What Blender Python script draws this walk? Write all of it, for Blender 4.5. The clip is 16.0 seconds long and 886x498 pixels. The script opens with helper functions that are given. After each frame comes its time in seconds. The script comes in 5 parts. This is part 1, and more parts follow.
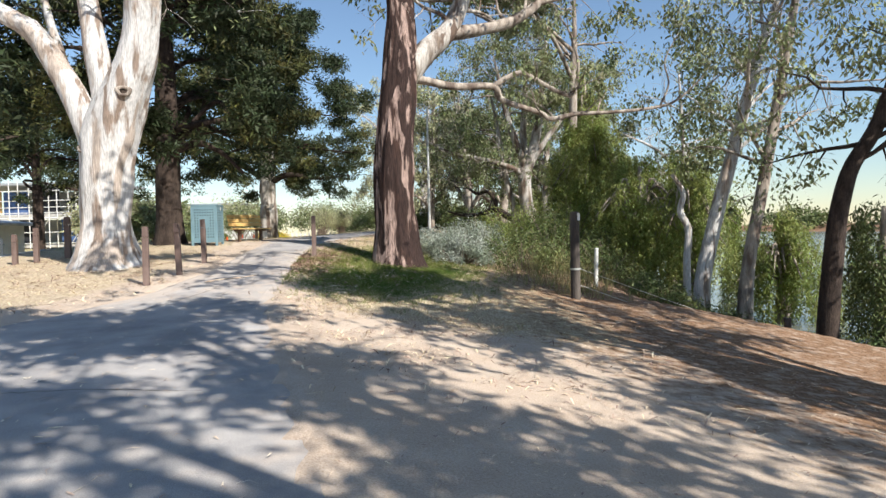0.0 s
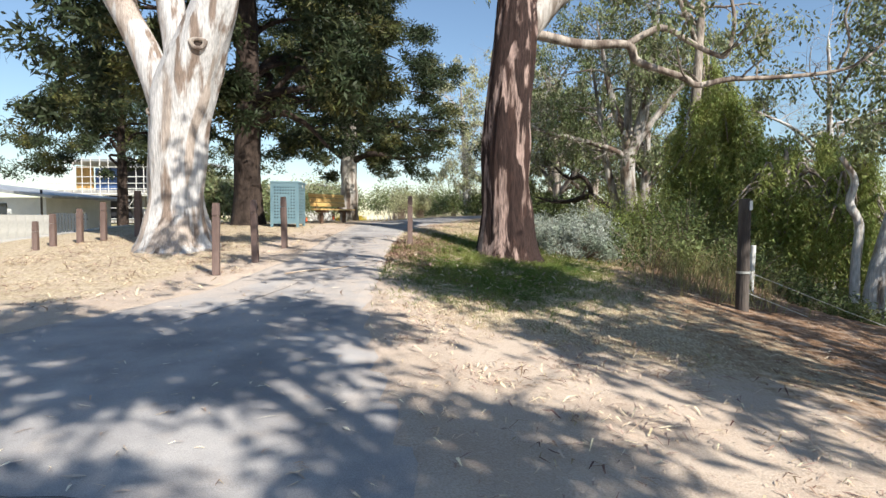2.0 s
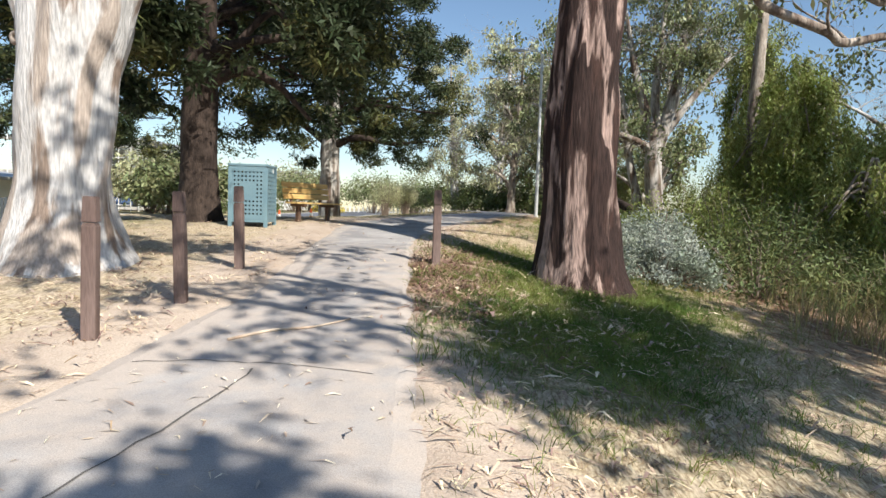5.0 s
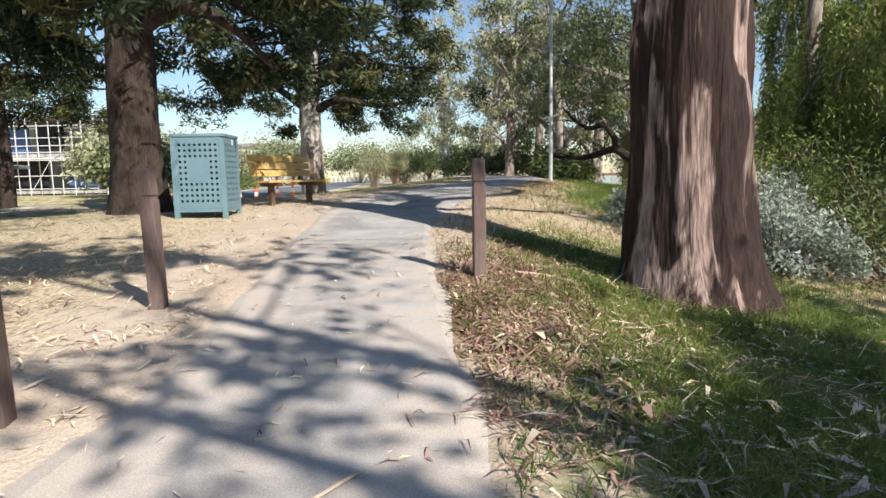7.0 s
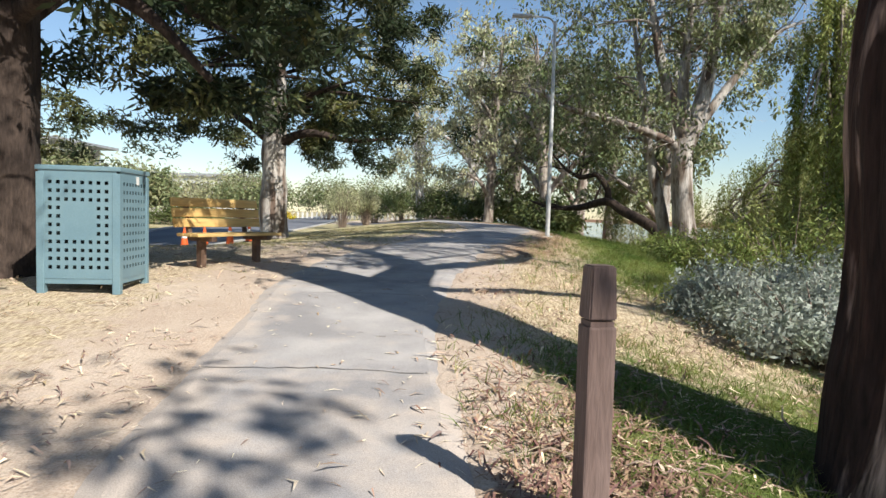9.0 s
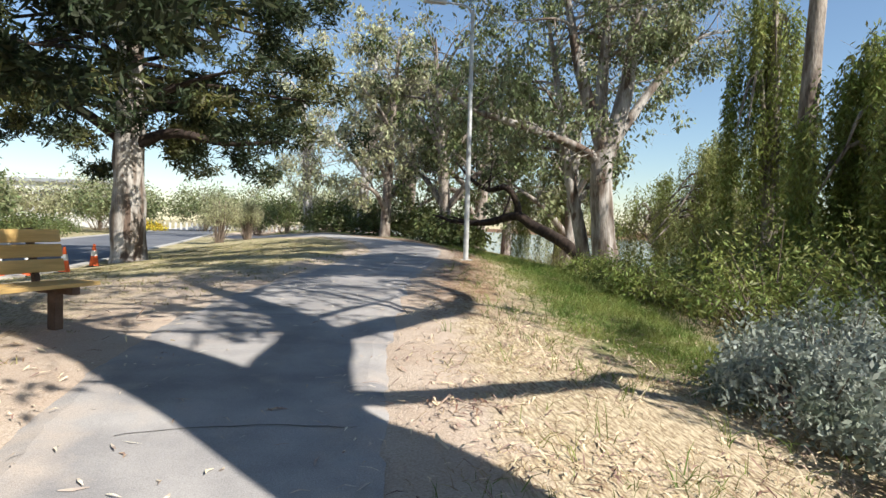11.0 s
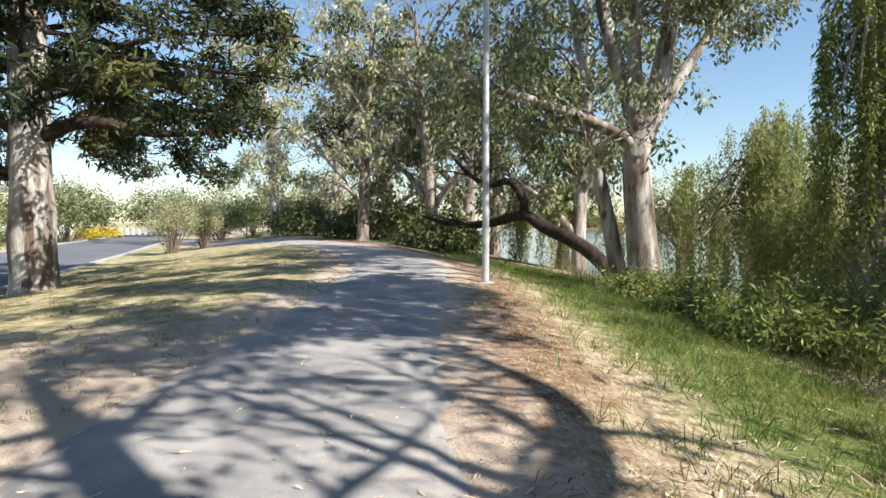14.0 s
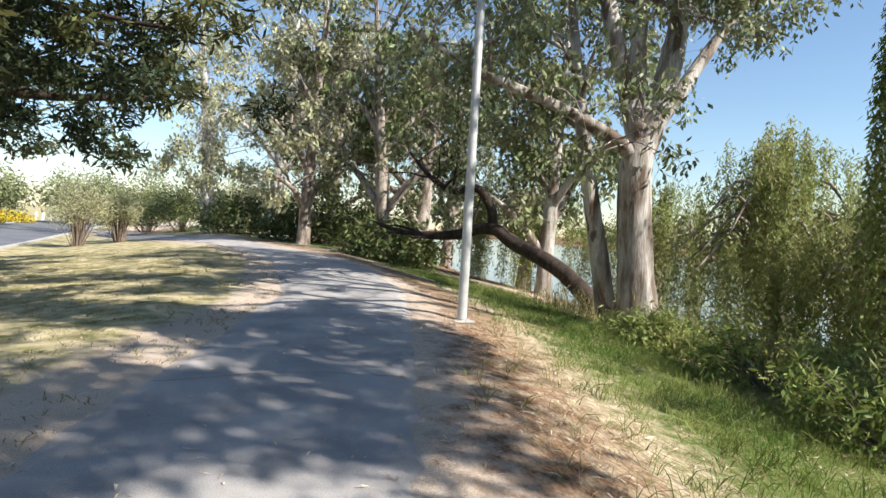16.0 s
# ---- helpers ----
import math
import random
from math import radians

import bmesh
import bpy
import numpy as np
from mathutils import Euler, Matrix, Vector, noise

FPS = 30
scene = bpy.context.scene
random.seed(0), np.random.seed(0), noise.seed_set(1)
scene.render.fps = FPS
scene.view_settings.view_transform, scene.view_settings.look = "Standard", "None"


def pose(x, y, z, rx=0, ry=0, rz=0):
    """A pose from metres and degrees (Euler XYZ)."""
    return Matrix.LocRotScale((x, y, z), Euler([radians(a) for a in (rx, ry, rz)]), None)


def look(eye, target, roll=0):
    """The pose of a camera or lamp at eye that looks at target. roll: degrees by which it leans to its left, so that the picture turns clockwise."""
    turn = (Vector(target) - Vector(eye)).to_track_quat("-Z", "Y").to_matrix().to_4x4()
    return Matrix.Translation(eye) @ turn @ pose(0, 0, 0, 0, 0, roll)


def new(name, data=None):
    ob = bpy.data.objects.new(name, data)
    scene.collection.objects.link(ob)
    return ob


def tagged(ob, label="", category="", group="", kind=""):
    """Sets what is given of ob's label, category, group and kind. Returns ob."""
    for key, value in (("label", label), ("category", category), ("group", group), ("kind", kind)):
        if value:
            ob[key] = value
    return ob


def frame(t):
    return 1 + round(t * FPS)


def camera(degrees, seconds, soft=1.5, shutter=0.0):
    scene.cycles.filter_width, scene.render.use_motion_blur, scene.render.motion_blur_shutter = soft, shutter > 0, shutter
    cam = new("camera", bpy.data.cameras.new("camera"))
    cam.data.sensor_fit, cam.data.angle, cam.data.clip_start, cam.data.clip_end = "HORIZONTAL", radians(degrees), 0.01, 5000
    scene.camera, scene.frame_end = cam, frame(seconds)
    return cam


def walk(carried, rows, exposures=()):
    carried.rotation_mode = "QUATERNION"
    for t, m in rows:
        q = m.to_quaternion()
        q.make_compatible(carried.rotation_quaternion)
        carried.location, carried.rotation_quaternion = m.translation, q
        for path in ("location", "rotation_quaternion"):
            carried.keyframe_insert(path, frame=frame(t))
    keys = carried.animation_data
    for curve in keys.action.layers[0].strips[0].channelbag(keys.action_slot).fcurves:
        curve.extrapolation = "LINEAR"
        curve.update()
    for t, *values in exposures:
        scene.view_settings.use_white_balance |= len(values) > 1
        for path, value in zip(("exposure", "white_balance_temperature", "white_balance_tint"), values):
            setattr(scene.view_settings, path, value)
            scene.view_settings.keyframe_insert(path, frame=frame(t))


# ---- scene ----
cam = camera(71.3, 16.0)
METRES, EYE, TILT, LEAN, TURN = 25.0, 1.4, 0.0, 0.0, 0.0
ROWS = [
    (0.0, 0.0, 0.0, 0.0, -0.04, -1.54, 1.34),
    (0.5, -0.0084, 0.0248, -0.0001, -0.43, -1.04, 0.25),
    (1.0, -0.0194, 0.0563, 0.0017, -0.16, 0.08, -0.83),
    (1.5, -0.032, 0.081, 0.0004, 5.81, 0.21, 0.72),
    (2.0, -0.0425, 0.1046, 0.0007, 6.54, -2.8, -0.32),
    (2.5, -0.0511, 0.1328, 0.0028, 4.92, -3.37, 0.96),
    (3.0, -0.0638, 0.1668, 0.0043, 4.06, -2.99, -0.95),
    (3.5, -0.0708, 0.2033, 0.0046, 2.39, -4.86, -0.6),
    (4.0, -0.0807, 0.2287, 0.0063, 5.76, -3.51, -2.86),
    (6.5, -0.1263, 0.3805, 0.0118, 1.59, -4.83, 0.07),
    (7.0, -0.1316, 0.4106, 0.0143, 3.06, -6.79, 1.01),
    (7.5, -0.1375, 0.4424, 0.0183, 3.0, -3.96, 1.98),
    (8.0, -0.1425, 0.4753, 0.023, 3.17, -1.26, 0.49),
    (8.5, -0.1495, 0.5084, 0.0248, -0.9, -1.88, -2.33),
    (9.0, -0.154, 0.5359, 0.0268, 0.14, -3.17, -1.59),
    (11.5, -0.1677, 0.6933, 0.0402, -12.17, -1.94, -1.3),
    (12.0, -0.1664, 0.7242, 0.0425, -13.72, -4.78, -0.92),
    (12.5, -0.1677, 0.7504, 0.0454, -17.7, -4.12, -0.11),
    (13.0, -0.1673, 0.783, 0.0466, -16.92, -4.12, -0.05),
    (13.5, -0.1669, 0.8159, 0.049, -16.95, -4.13, -2.22),
    (14.0, -0.164, 0.8399, 0.0506, -12.79, -2.51, 0.01),
    (14.5, -0.1639, 0.8767, 0.0537, -9.99, -2.6, -1.07),
    (15.0, -0.1582, 0.9072, 0.0539, -11.53, -3.37, -0.6),
    (15.5, -0.1546, 0.9322, 0.0545, -14.48, -2.57, -2.82),
    (16.0, -0.148, 0.9653, 0.0553, -17.88, -1.83, -3.44),
]
walk(cam, [(t, pose(0, 0, EYE, TILT, LEAN, TURN) @ pose(METRES * x, METRES * y, METRES * z, 90 + pitch, roll, yaw)) for t, x, y, z, yaw, pitch, roll in ROWS], ((0.0, 0.68), (4.0, 0.62), (9.0, 0.60), (11.5, 0.72), (16.0, 0.92)))

# ---- world, sun ----
SUN_AZ, SUN_EL = -46.0, 41.5
world = bpy.data.worlds.new("sky_world")
scene.world = world
world.use_nodes = True
_wn = world.node_tree.nodes
_sky = _wn.new("ShaderNodeTexSky")
_sky.sky_type = "NISHITA"
_sky.sun_disc = False
_sky.sun_elevation = radians(SUN_EL)
_sky.sun_rotation = radians(90 - SUN_AZ)
_sky.altitude = 50
_sky.air_density, _sky.dust_density, _sky.ozone_density = 1.15, 0.15, 3.4
_bg = _wn["Background"]
_bg.inputs["Strength"].default_value = 0.092
world.node_tree.links.new(_sky.outputs["Color"], _bg.inputs["Color"])
_sun = bpy.data.lights.new("sun", "SUN")
_sun.energy, _sun.angle, _sun.color = 5.0, radians(0.5), (1.0, 0.955, 0.88)
sun_ob = new("sun", _sun)
_sd = Vector((math.cos(radians(SUN_AZ)) * math.cos(radians(SUN_EL)), math.sin(radians(SUN_AZ)) * math.cos(radians(SUN_EL)), math.sin(radians(SUN_EL))))
sun_ob.matrix_world = look(_sd * 60, (0, 0, 0))


# ---- materials ----
def mat(name, base, rough=0.8, metal=0.0, spots=None, scale=6.0, fine=60.0, bump=0.3, detail=0.0, translucent=0.0, stretch=(1, 1, 1), rand=0.0, ramp=(0.4, 0.62), spec=0.3, coord="Object", dust=None, scar=None):
    """Procedural surface: base colour, a second colour in blotches, fine grain, bump, piece-to-piece variation."""
    m = bpy.data.materials.new(name)
    m.use_nodes = True
    nt = m.node_tree
    n, l = nt.nodes, nt.links
    bs = n["Principled BSDF"]
    bs.inputs["Roughness"].default_value = rough
    bs.inputs["Metallic"].default_value = metal
    bs.inputs["Specular IOR Level"].default_value = spec
    tc = n.new("ShaderNodeTexCoord")
    mp = n.new("ShaderNodeMapping")
    mp.inputs["Scale"].default_value = stretch
    l.new(tc.outputs[coord], mp.inputs["Vector"])
    big = n.new("ShaderNodeTexNoise")
    big.inputs["Scale"].default_value, big.inputs["Detail"].default_value = scale, 6.0
    l.new(mp.outputs["Vector"], big.inputs["Vector"])
    small = n.new("ShaderNodeTexNoise")
    small.inputs["Scale"].default_value, small.inputs["Detail"].default_value = fine, 4.0
    l.new(mp.outputs["Vector"], small.inputs["Vector"])
    cr = n.new("ShaderNodeValToRGB")
    cr.color_ramp.elements[0].position, cr.color_ramp.elements[1].position = ramp
    cr.color_ramp.elements[0].color = (*base, 1)
    cr.color_ramp.elements[1].color = (*(spots or tuple(c * 0.75 for c in base)), 1)
    l.new(big.outputs["Fac"], cr.inputs["Fac"])
    hs = n.new("ShaderNodeHueSaturation")
    tone = cr.outputs["Color"]
    if scar:
        sp = n.new("ShaderNodeMapping")
        sp.inputs["Scale"].default_value = (1, 1, 0.26)
        l.new(tc.outputs[coord], sp.inputs["Vector"])
        sn = n.new("ShaderNodeTexNoise")
        sn.inputs["Scale"].default_value, sn.inputs["Detail"].default_value, sn.inputs["Distortion"].default_value = scar[1], 5.0, 0.8
        l.new(sp.outputs["Vector"], sn.inputs["Vector"])
        sr = n.new("ShaderNodeMapRange")
        sr.inputs["From Min"].default_value, sr.inputs["From Max"].default_value = scar[2], scar[2] + 0.04
        l.new(sn.outputs["Fac"], sr.inputs["Value"])
        sm = n.new("ShaderNodeMix")
        sm.data_type = "RGBA"
        sm.inputs["B"].default_value = (*scar[0], 1)
        l.new(sr.outputs["Result"], sm.inputs["Factor"])
        l.new(tone, sm.inputs["A"])
        tone = sm.outputs["Result"]
    if dust:
        at = n.new("ShaderNodeAttribute")
        at.attribute_name = "dust"
        dn = n.new("ShaderNodeTexNoise")
        dn.inputs["Scale"].default_value, dn.inputs["Detail"].default_value = 3.5, 7.0
        l.new(mp.outputs["Vector"], dn.inputs["Vector"])
        ma = n.new("ShaderNodeMath")
        ma.operation = "MULTIPLY_ADD"
        l.new(dn.outputs["Fac"], ma.inputs[0])
        ma.inputs[1].default_value = 2.6
        l.new(at.outputs["Fac"], ma.inputs[2])
        dr = n.new("ShaderNodeMapRange")
        dr.inputs["From Min"].default_value, dr.inputs["From Max"].default_value = 1.5, 2.4
        l.new(ma.outputs["Value"], dr.inputs["Value"])
        dm = n.new("ShaderNodeMix")
        dm.data_type = "RGBA"
        dm.inputs["B"].default_value = (*dust, 1)
        l.new(dr.outputs["Result"], dm.inputs["Factor"])
        l.new(tone, dm.inputs["A"])
        tone = dm.outputs["Result"]
    l.new(tone, hs.inputs["Color"])
    mr = n.new("ShaderNodeMapRange")
    mr.inputs["From Min"].default_value, mr.inputs["From Max"].default_value = 0.3, 0.7
    mr.inputs["To Min"].default_value, mr.inputs["To Max"].default_value = 1 - detail, 1 + detail
    l.new(small.outputs["Fac"], mr.inputs["Value"])
    val = mr.outputs["Result"]
    if rand:
        geo = n.new("ShaderNodeNewGeometry")
        rr = n.new("ShaderNodeMapRange")
        rr.inputs["To Min"].default_value, rr.inputs["To Max"].default_value = 1 - rand, 1 + rand
        l.new(geo.outputs["Random Per Island"], rr.inputs["Value"])
        mul = n.new("ShaderNodeMath")
        mul.operation = "MULTIPLY"
        l.new(val, mul.inputs[0])
        l.new(rr.outputs["Result"], mul.inputs[1])
        val = mul.outputs["Value"]
        hr = n.new("ShaderNodeMapRange")
        hr.inputs["To Min"].default_value, hr.inputs["To Max"].default_value = 0.5 - rand * 0.09, 0.5 + rand * 0.05
        l.new(geo.outputs["Random Per Island"], hr.inputs["Value"])
        l.new(hr.outputs["Result"], hs.inputs["Hue"])
    l.new(val, hs.inputs["Value"])
    l.new(hs.outputs["Color"], bs.inputs["Base Color"])
    if bump:
        bp = n.new("ShaderNodeBump")
        bp.inputs["Strength"].default_value, bp.inputs["Distance"].default_value = bump, 0.02
        add = n.new("ShaderNodeMath")
        l.new(big.outputs["Fac"], add.inputs[0])
        l.new(small.outputs["Fac"], add.inputs[1])
        l.new(add.outputs["Value"], bp.inputs["Height"])
        l.new(bp.outputs["Normal"], bs.inputs["Normal"])
    if translucent:
        tr = n.new("ShaderNodeBsdfTranslucent")
        l.new(hs.outputs["Color"], tr.inputs["Color"])
        mix = n.new("ShaderNodeMixShader")
        mix.inputs["Fac"].default_value = translucent
        l.new(bs.outputs["BSDF"], mix.inputs[1])
        l.new(tr.outputs["BSDF"], mix.inputs[2])
        l.new(mix.outputs["Shader"], n["Material Output"].inputs["Surface"])
    return m


def ground_mat():
    """Sandy dirt, dry litter, green grass: mixed by the two weights painted on the ground's points, broken up by noise."""
    m = bpy.data.materials.new("ground")
    m.use_nodes = True
    nt = m.node_tree
    n, l = nt.nodes, nt.links
    bs = n["Principled BSDF"]
    bs.inputs["Roughness"].default_value = 0.95
    bs.inputs["Specular IOR Level"].default_value = 0.1
    tc = n.new("ShaderNodeTexCoord")

    def noise_tex(scale, detail=5.0, stretch=None, rough=0.6):
        t = n.new("ShaderNodeTexNoise")
        t.inputs["Scale"].default_value, t.inputs["Detail"].default_value, t.inputs["Roughness"].default_value = scale, detail, rough
        if stretch:
            mp = n.new("ShaderNodeMapping")
            mp.inputs["Scale"].default_value = stretch
            mp.inputs["Rotation"].default_value = (0, 0, 0.6)
            l.new(tc.outputs["Object"], mp.inputs["Vector"])
            l.new(mp.outputs["Vector"], t.inputs["Vector"])
        else:
            l.new(tc.outputs["Object"], t.inputs["Vector"])
        return t.outputs["Fac"]

    def ramp(fac, c0, c1, p0=0.35, p1=0.65):
        r = n.new("ShaderNodeValToRGB")
        r.color_ramp.elements[0].position, r.color_ramp.elements[1].position = p0, p1
        r.color_ramp.elements[0].color, r.color_ramp.elements[1].color = (*c0, 1), (*c1, 1)
        l.new(fac, r.inputs["Fac"])
        return r.outputs["Color"]

    def mixc(fac, a, b):
        x = n.new("ShaderNodeMix")
        x.data_type = "RGBA"
        l.new(fac, x.inputs["Factor"])
        l.new(a, x.inputs["A"])
        l.new(b, x.inputs["B"])
        return x.outputs["Result"]

    def weight(name, spread=0.55):
        a = n.new("ShaderNodeAttribute")
        a.attribute_name = name
        s = n.new("ShaderNodeMath")
        s.operation = "MULTIPLY_ADD"
        l.new(noise_tex(5.0, 6.0), s.inputs[0])
        s.inputs[1].default_value = spread * 2
        l.new(a.outputs["Fac"], s.inputs[2])
        r = n.new("ShaderNodeMapRange")
        r.inputs["From Min"].default_value, r.inputs["From Max"].default_value = 0.5 + spread - 0.18, 0.5 + spread + 0.18
        l.new(s.outputs["Value"], r.inputs["Value"])
        return r.outputs["Result"]

    dirt = ramp(noise_tex(1.2), (0.44, 0.335, 0.26), (0.55, 0.45, 0.365))
    speck = ramp(noise_tex(70.0, 3.0), (0.30, 0.22, 0.155), (0.66, 0.56, 0.45), 0.3, 0.6)
    hf = n.new("ShaderNodeMath")
    hf.operation = "MULTIPLY"
    l.new(noise_tex(9.0), hf.inputs[0])
    hf.inputs[1].default_value = 0.75
    dirt = mixc(hf.outputs["Value"], dirt, speck)
    straw = ramp(noise_tex(45.0, 4.0, (1, 0.25, 1)), (0.25, 0.18, 0.11), (0.62, 0.52, 0.36), 0.35, 0.62)
    green = ramp(noise_tex(30.0, 5.0), (0.055, 0.085, 0.02), (0.20, 0.23, 0.075), 0.3, 0.7)
    lawn = ramp(noise_tex(2.2, 8.0), (0.20, 0.19, 0.075), (0.55, 0.46, 0.29), 0.38, 0.60)
    mulch = ramp(noise_tex(35.0, 5.0, (1, 0.4, 1)), (0.10, 0.055, 0.03), (0.36, 0.22, 0.135), 0.35, 0.68)
    col = mixc(weight("straw"), dirt, straw)
    col = mixc(weight("lawn"), col, lawn)
    col = mixc(weight("mulch"), col, mulch)
    col = mixc(weight("green"), col, green)
    l.new(col, bs.inputs["Base Color"])
    bp = n.new("ShaderNodeBump")
    bp.inputs["Strength"].default_value, bp.inputs["Distance"].default_value = 0.6, 0.03
    l.new(noise_tex(40.0, 5.0), bp.inputs["Height"])
    l.new(bp.outputs["Normal"], bs.inputs["Normal"])
    return m


M_GROUND = ground_mat()
M_ASPHALT = mat("asphalt", (0.275, 0.262, 0.258), 0.93, spots=(0.43, 0.405, 0.385), scale=1.5, ramp=(0.34, 0.66), fine=150, bump=0.25, detail=0.2, spec=0.2, dust=(0.47, 0.405, 0.35))
M_ROAD = mat("road_asphalt", (0.13, 0.135, 0.15), 0.85, spots=(0.17, 0.175, 0.185), scale=0.4, fine=120, bump=0.2, detail=0.15)
M_CRACK = mat("crack_filler", (0.15, 0.137, 0.125), 0.95, scale=9, bump=0.3)
M_CONCRETE = mat("concrete", (0.50, 0.48, 0.44), 0.9, spots=(0.40, 0.38, 0.35), scale=2, detail=0.1)
M_WHITEGUM = mat("smooth_white_bark", (0.52, 0.50, 0.48), 0.75, spots=(0.22, 0.165, 0.13), scale=4.6, fine=34, bump=0.9, detail=0.28, stretch=(1, 1, 0.15), ramp=(0.53, 0.62), scar=((0.39, 0.325, 0.275), 1.25, 0.52))
M_BROWNBARK = mat("furrowed_brown_bark", (0.30, 0.212, 0.18), 0.9, spots=(0.045, 0.024, 0.019), scale=4.6, fine=34, bump=1.0, detail=0.5, stretch=(1, 1, 0.12), ramp=(0.46, 0.53), scar=((0.032, 0.018, 0.015), 2.6, 0.487))
M_RIVERGUM = mat("river_gum_bark", (0.45, 0.415, 0.375), 0.8, spots=(0.17, 0.13, 0.10), scale=3.6, fine=26, bump=0.8, detail=0.26, stretch=(1, 1, 0.2), ramp=(0.42, 0.62), scar=((0.13, 0.09, 0.068), 1.9, 0.56))
M_DARKBARK = mat("dark_pine_bark", (0.062, 0.044, 0.035), 0.95, spots=(0.03, 0.021, 0.017), scale=7, fine=40, bump=1.0, detail=0.3, stretch=(1, 1, 0.3))
M_GREYBARK = mat("grey_bark", (0.40, 0.345, 0.29), 0.9, spots=(0.14, 0.105, 0.085), scale=5, fine=30, bump=0.8, detail=0.25, stretch=(1, 1, 0.25))
M_TWIG = mat("twig_bark", (0.22, 0.17, 0.135), 0.9, scale=8, detail=0.2)
M_GUMLEAF = mat("gum_leaf", (0.135, 0.168, 0.068), 0.5, spots=(0.27, 0.285, 0.14), scale=0.8, bump=0, translucent=0.24, rand=0.45, spec=0.4)
M_PALELEAF = mat("pale_gum_leaf", (0.34, 0.35, 0.19), 0.5, spots=(0.45, 0.435, 0.26), scale=0.6, bump=0, translucent=0.3, rand=0.4, spec=0.4)
# the olive blotches paint sunlit clumps into the dark needles
M_PINELEAF = mat("pine_foliage", (0.036, 0.052, 0.022), 0.6, spots=(0.17, 0.16, 0.045), scale=0.55, bump=0, translucent=0.18, rand=0.4, ramp=(0.5, 0.72))
M_WILLOWLEAF = mat("willow_leaf", (0.20, 0.25, 0.065), 0.5, spots=(0.34, 0.37, 0.12), scale=0.5, bump=0, translucent=0.36, rand=0.4)
M_PALEWILLOW = mat("pale_willow_leaf", (0.24, 0.275, 0.085), 0.5, spots=(0.34, 0.35, 0.14), scale=0.5, bump=0, translucent=0.45, rand=0.35)
M_SHRUBLEAF = mat("dark_shrub_leaf", (0.08, 0.11, 0.038), 0.55, spots=(0.15, 0.175, 0.06), scale=0.8, bump=0, translucent=0.22, rand=0.4)
M_SILVERLEAF = mat("silver_saltbush_leaf", (0.40, 0.43, 0.375), 0.7, spots=(0.22, 0.26, 0.19), scale=2, bump=0, translucent=0.3, rand=0.35)
M_REED = mat("reed", (0.20, 0.21, 0.075), 0.6, spots=(0.36, 0.29, 0.15), scale=2, bump=0, translucent=0.3, rand=0.4)
M_GRASS = mat("grass_blade", (0.10, 0.165, 0.03), 0.55, spots=(0.24, 0.27, 0.075), scale=1.2, bump=0, translucent=0.35, rand=0.4)
M_DRYGRASS = mat("dry_grass", (0.50, 0.40, 0.24), 0.8, spots=(0.36, 0.27, 0.15), scale=2, bump=0, translucent=0.2, rand=0.35)
M_LITTER = mat("bark_litter", (0.42, 0.31, 0.22), 0.85, spots=(0.64, 0.53, 0.40), scale=3, bump=0, rand=0.5)
M_DEADLEAF = mat("dead_leaf", (0.66, 0.59, 0.47), 0.7, spots=(0.46, 0.35, 0.24), scale=3, bump=0, rand=0.45)
M_STRAW = mat("dry_straw", (0.60, 0.47, 0.33), 0.85, spots=(0.22, 0.14, 0.09), scale=1.6, bump=0, rand=0.6, ramp=(0.5, 0.62))
M_BROWNLITTER = mat("brown_litter", (0.21, 0.125, 0.085), 0.85, spots=(0.40, 0.27, 0.19), scale=3, bump=0, rand=0.5)
M_YELLOW = mat("yellow_flower_hedge", (0.62, 0.46, 0.03), 0.7, spots=(0.35, 0.32, 0.05), scale=3, bump=0, rand=0.3)
M_POST = mat("weathered_brown_post", (0.12, 0.08, 0.068), 0.75, spots=(0.185, 0.13, 0.112), scale=5, fine=70, bump=0.35, detail=0.15, stretch=(1, 1, 0.15))
M_DARKPOST = mat("dark_timber_post", (0.055, 0.045, 0.04), 0.85, spots=(0.12, 0.10, 0.085), scale=6, fine=50, bump=0.6, detail=0.2, stretch=(1, 1, 0.15))
M_WHITEPAINT = mat("white_paint", (0.74, 0.73, 0.70), 0.6, spots=(0.60, 0.58, 0.54), scale=6, bump=0.1)
M_BIN = mat("blue_grey_enamel", (0.135, 0.225, 0.265), 0.45, spots=(0.16, 0.255, 0.29), scale=2.5, bump=0.05, detail=0.05, spec=0.5)
M_BINDARK = mat("dark_bin_plastic", (0.03, 0.045, 0.045), 0.6, scale=4, bump=0.05)
M_SLAT = mat("yellow_timber_slat", (0.64, 0.43, 0.17), 0.6, spots=(0.54, 0.34, 0.12), scale=6, fine=40, bump=0.2, detail=0.12, stretch=(0.1, 1, 1))
M_BROWNTIMBER = mat("dark_brown_timber", (0.10, 0.06, 0.04), 0.75, spots=(0.16, 0.10, 0.07), scale=6, bump=0.3, detail=0.15)
M_GALV = mat("galvanised_steel", (0.60, 0.60, 0.585), 0.5, metal=0.35, spots=(0.5, 0.5, 0.49), scale=8, bump=0.05)
M_WIRE = mat("fence_wire", (0.55, 0.54, 0.50), 0.45, metal=0.6, bump=0)
M_ORANGE = mat("orange_cone_plastic", (0.75, 0.13, 0.03), 0.5, scale=5, bump=0.05)
M_WALL = mat("white_rendered_wall", (0.72, 0.71, 0.68), 0.85, spots=(0.64, 0.63, 0.60), scale=1.5, detail=0.06)
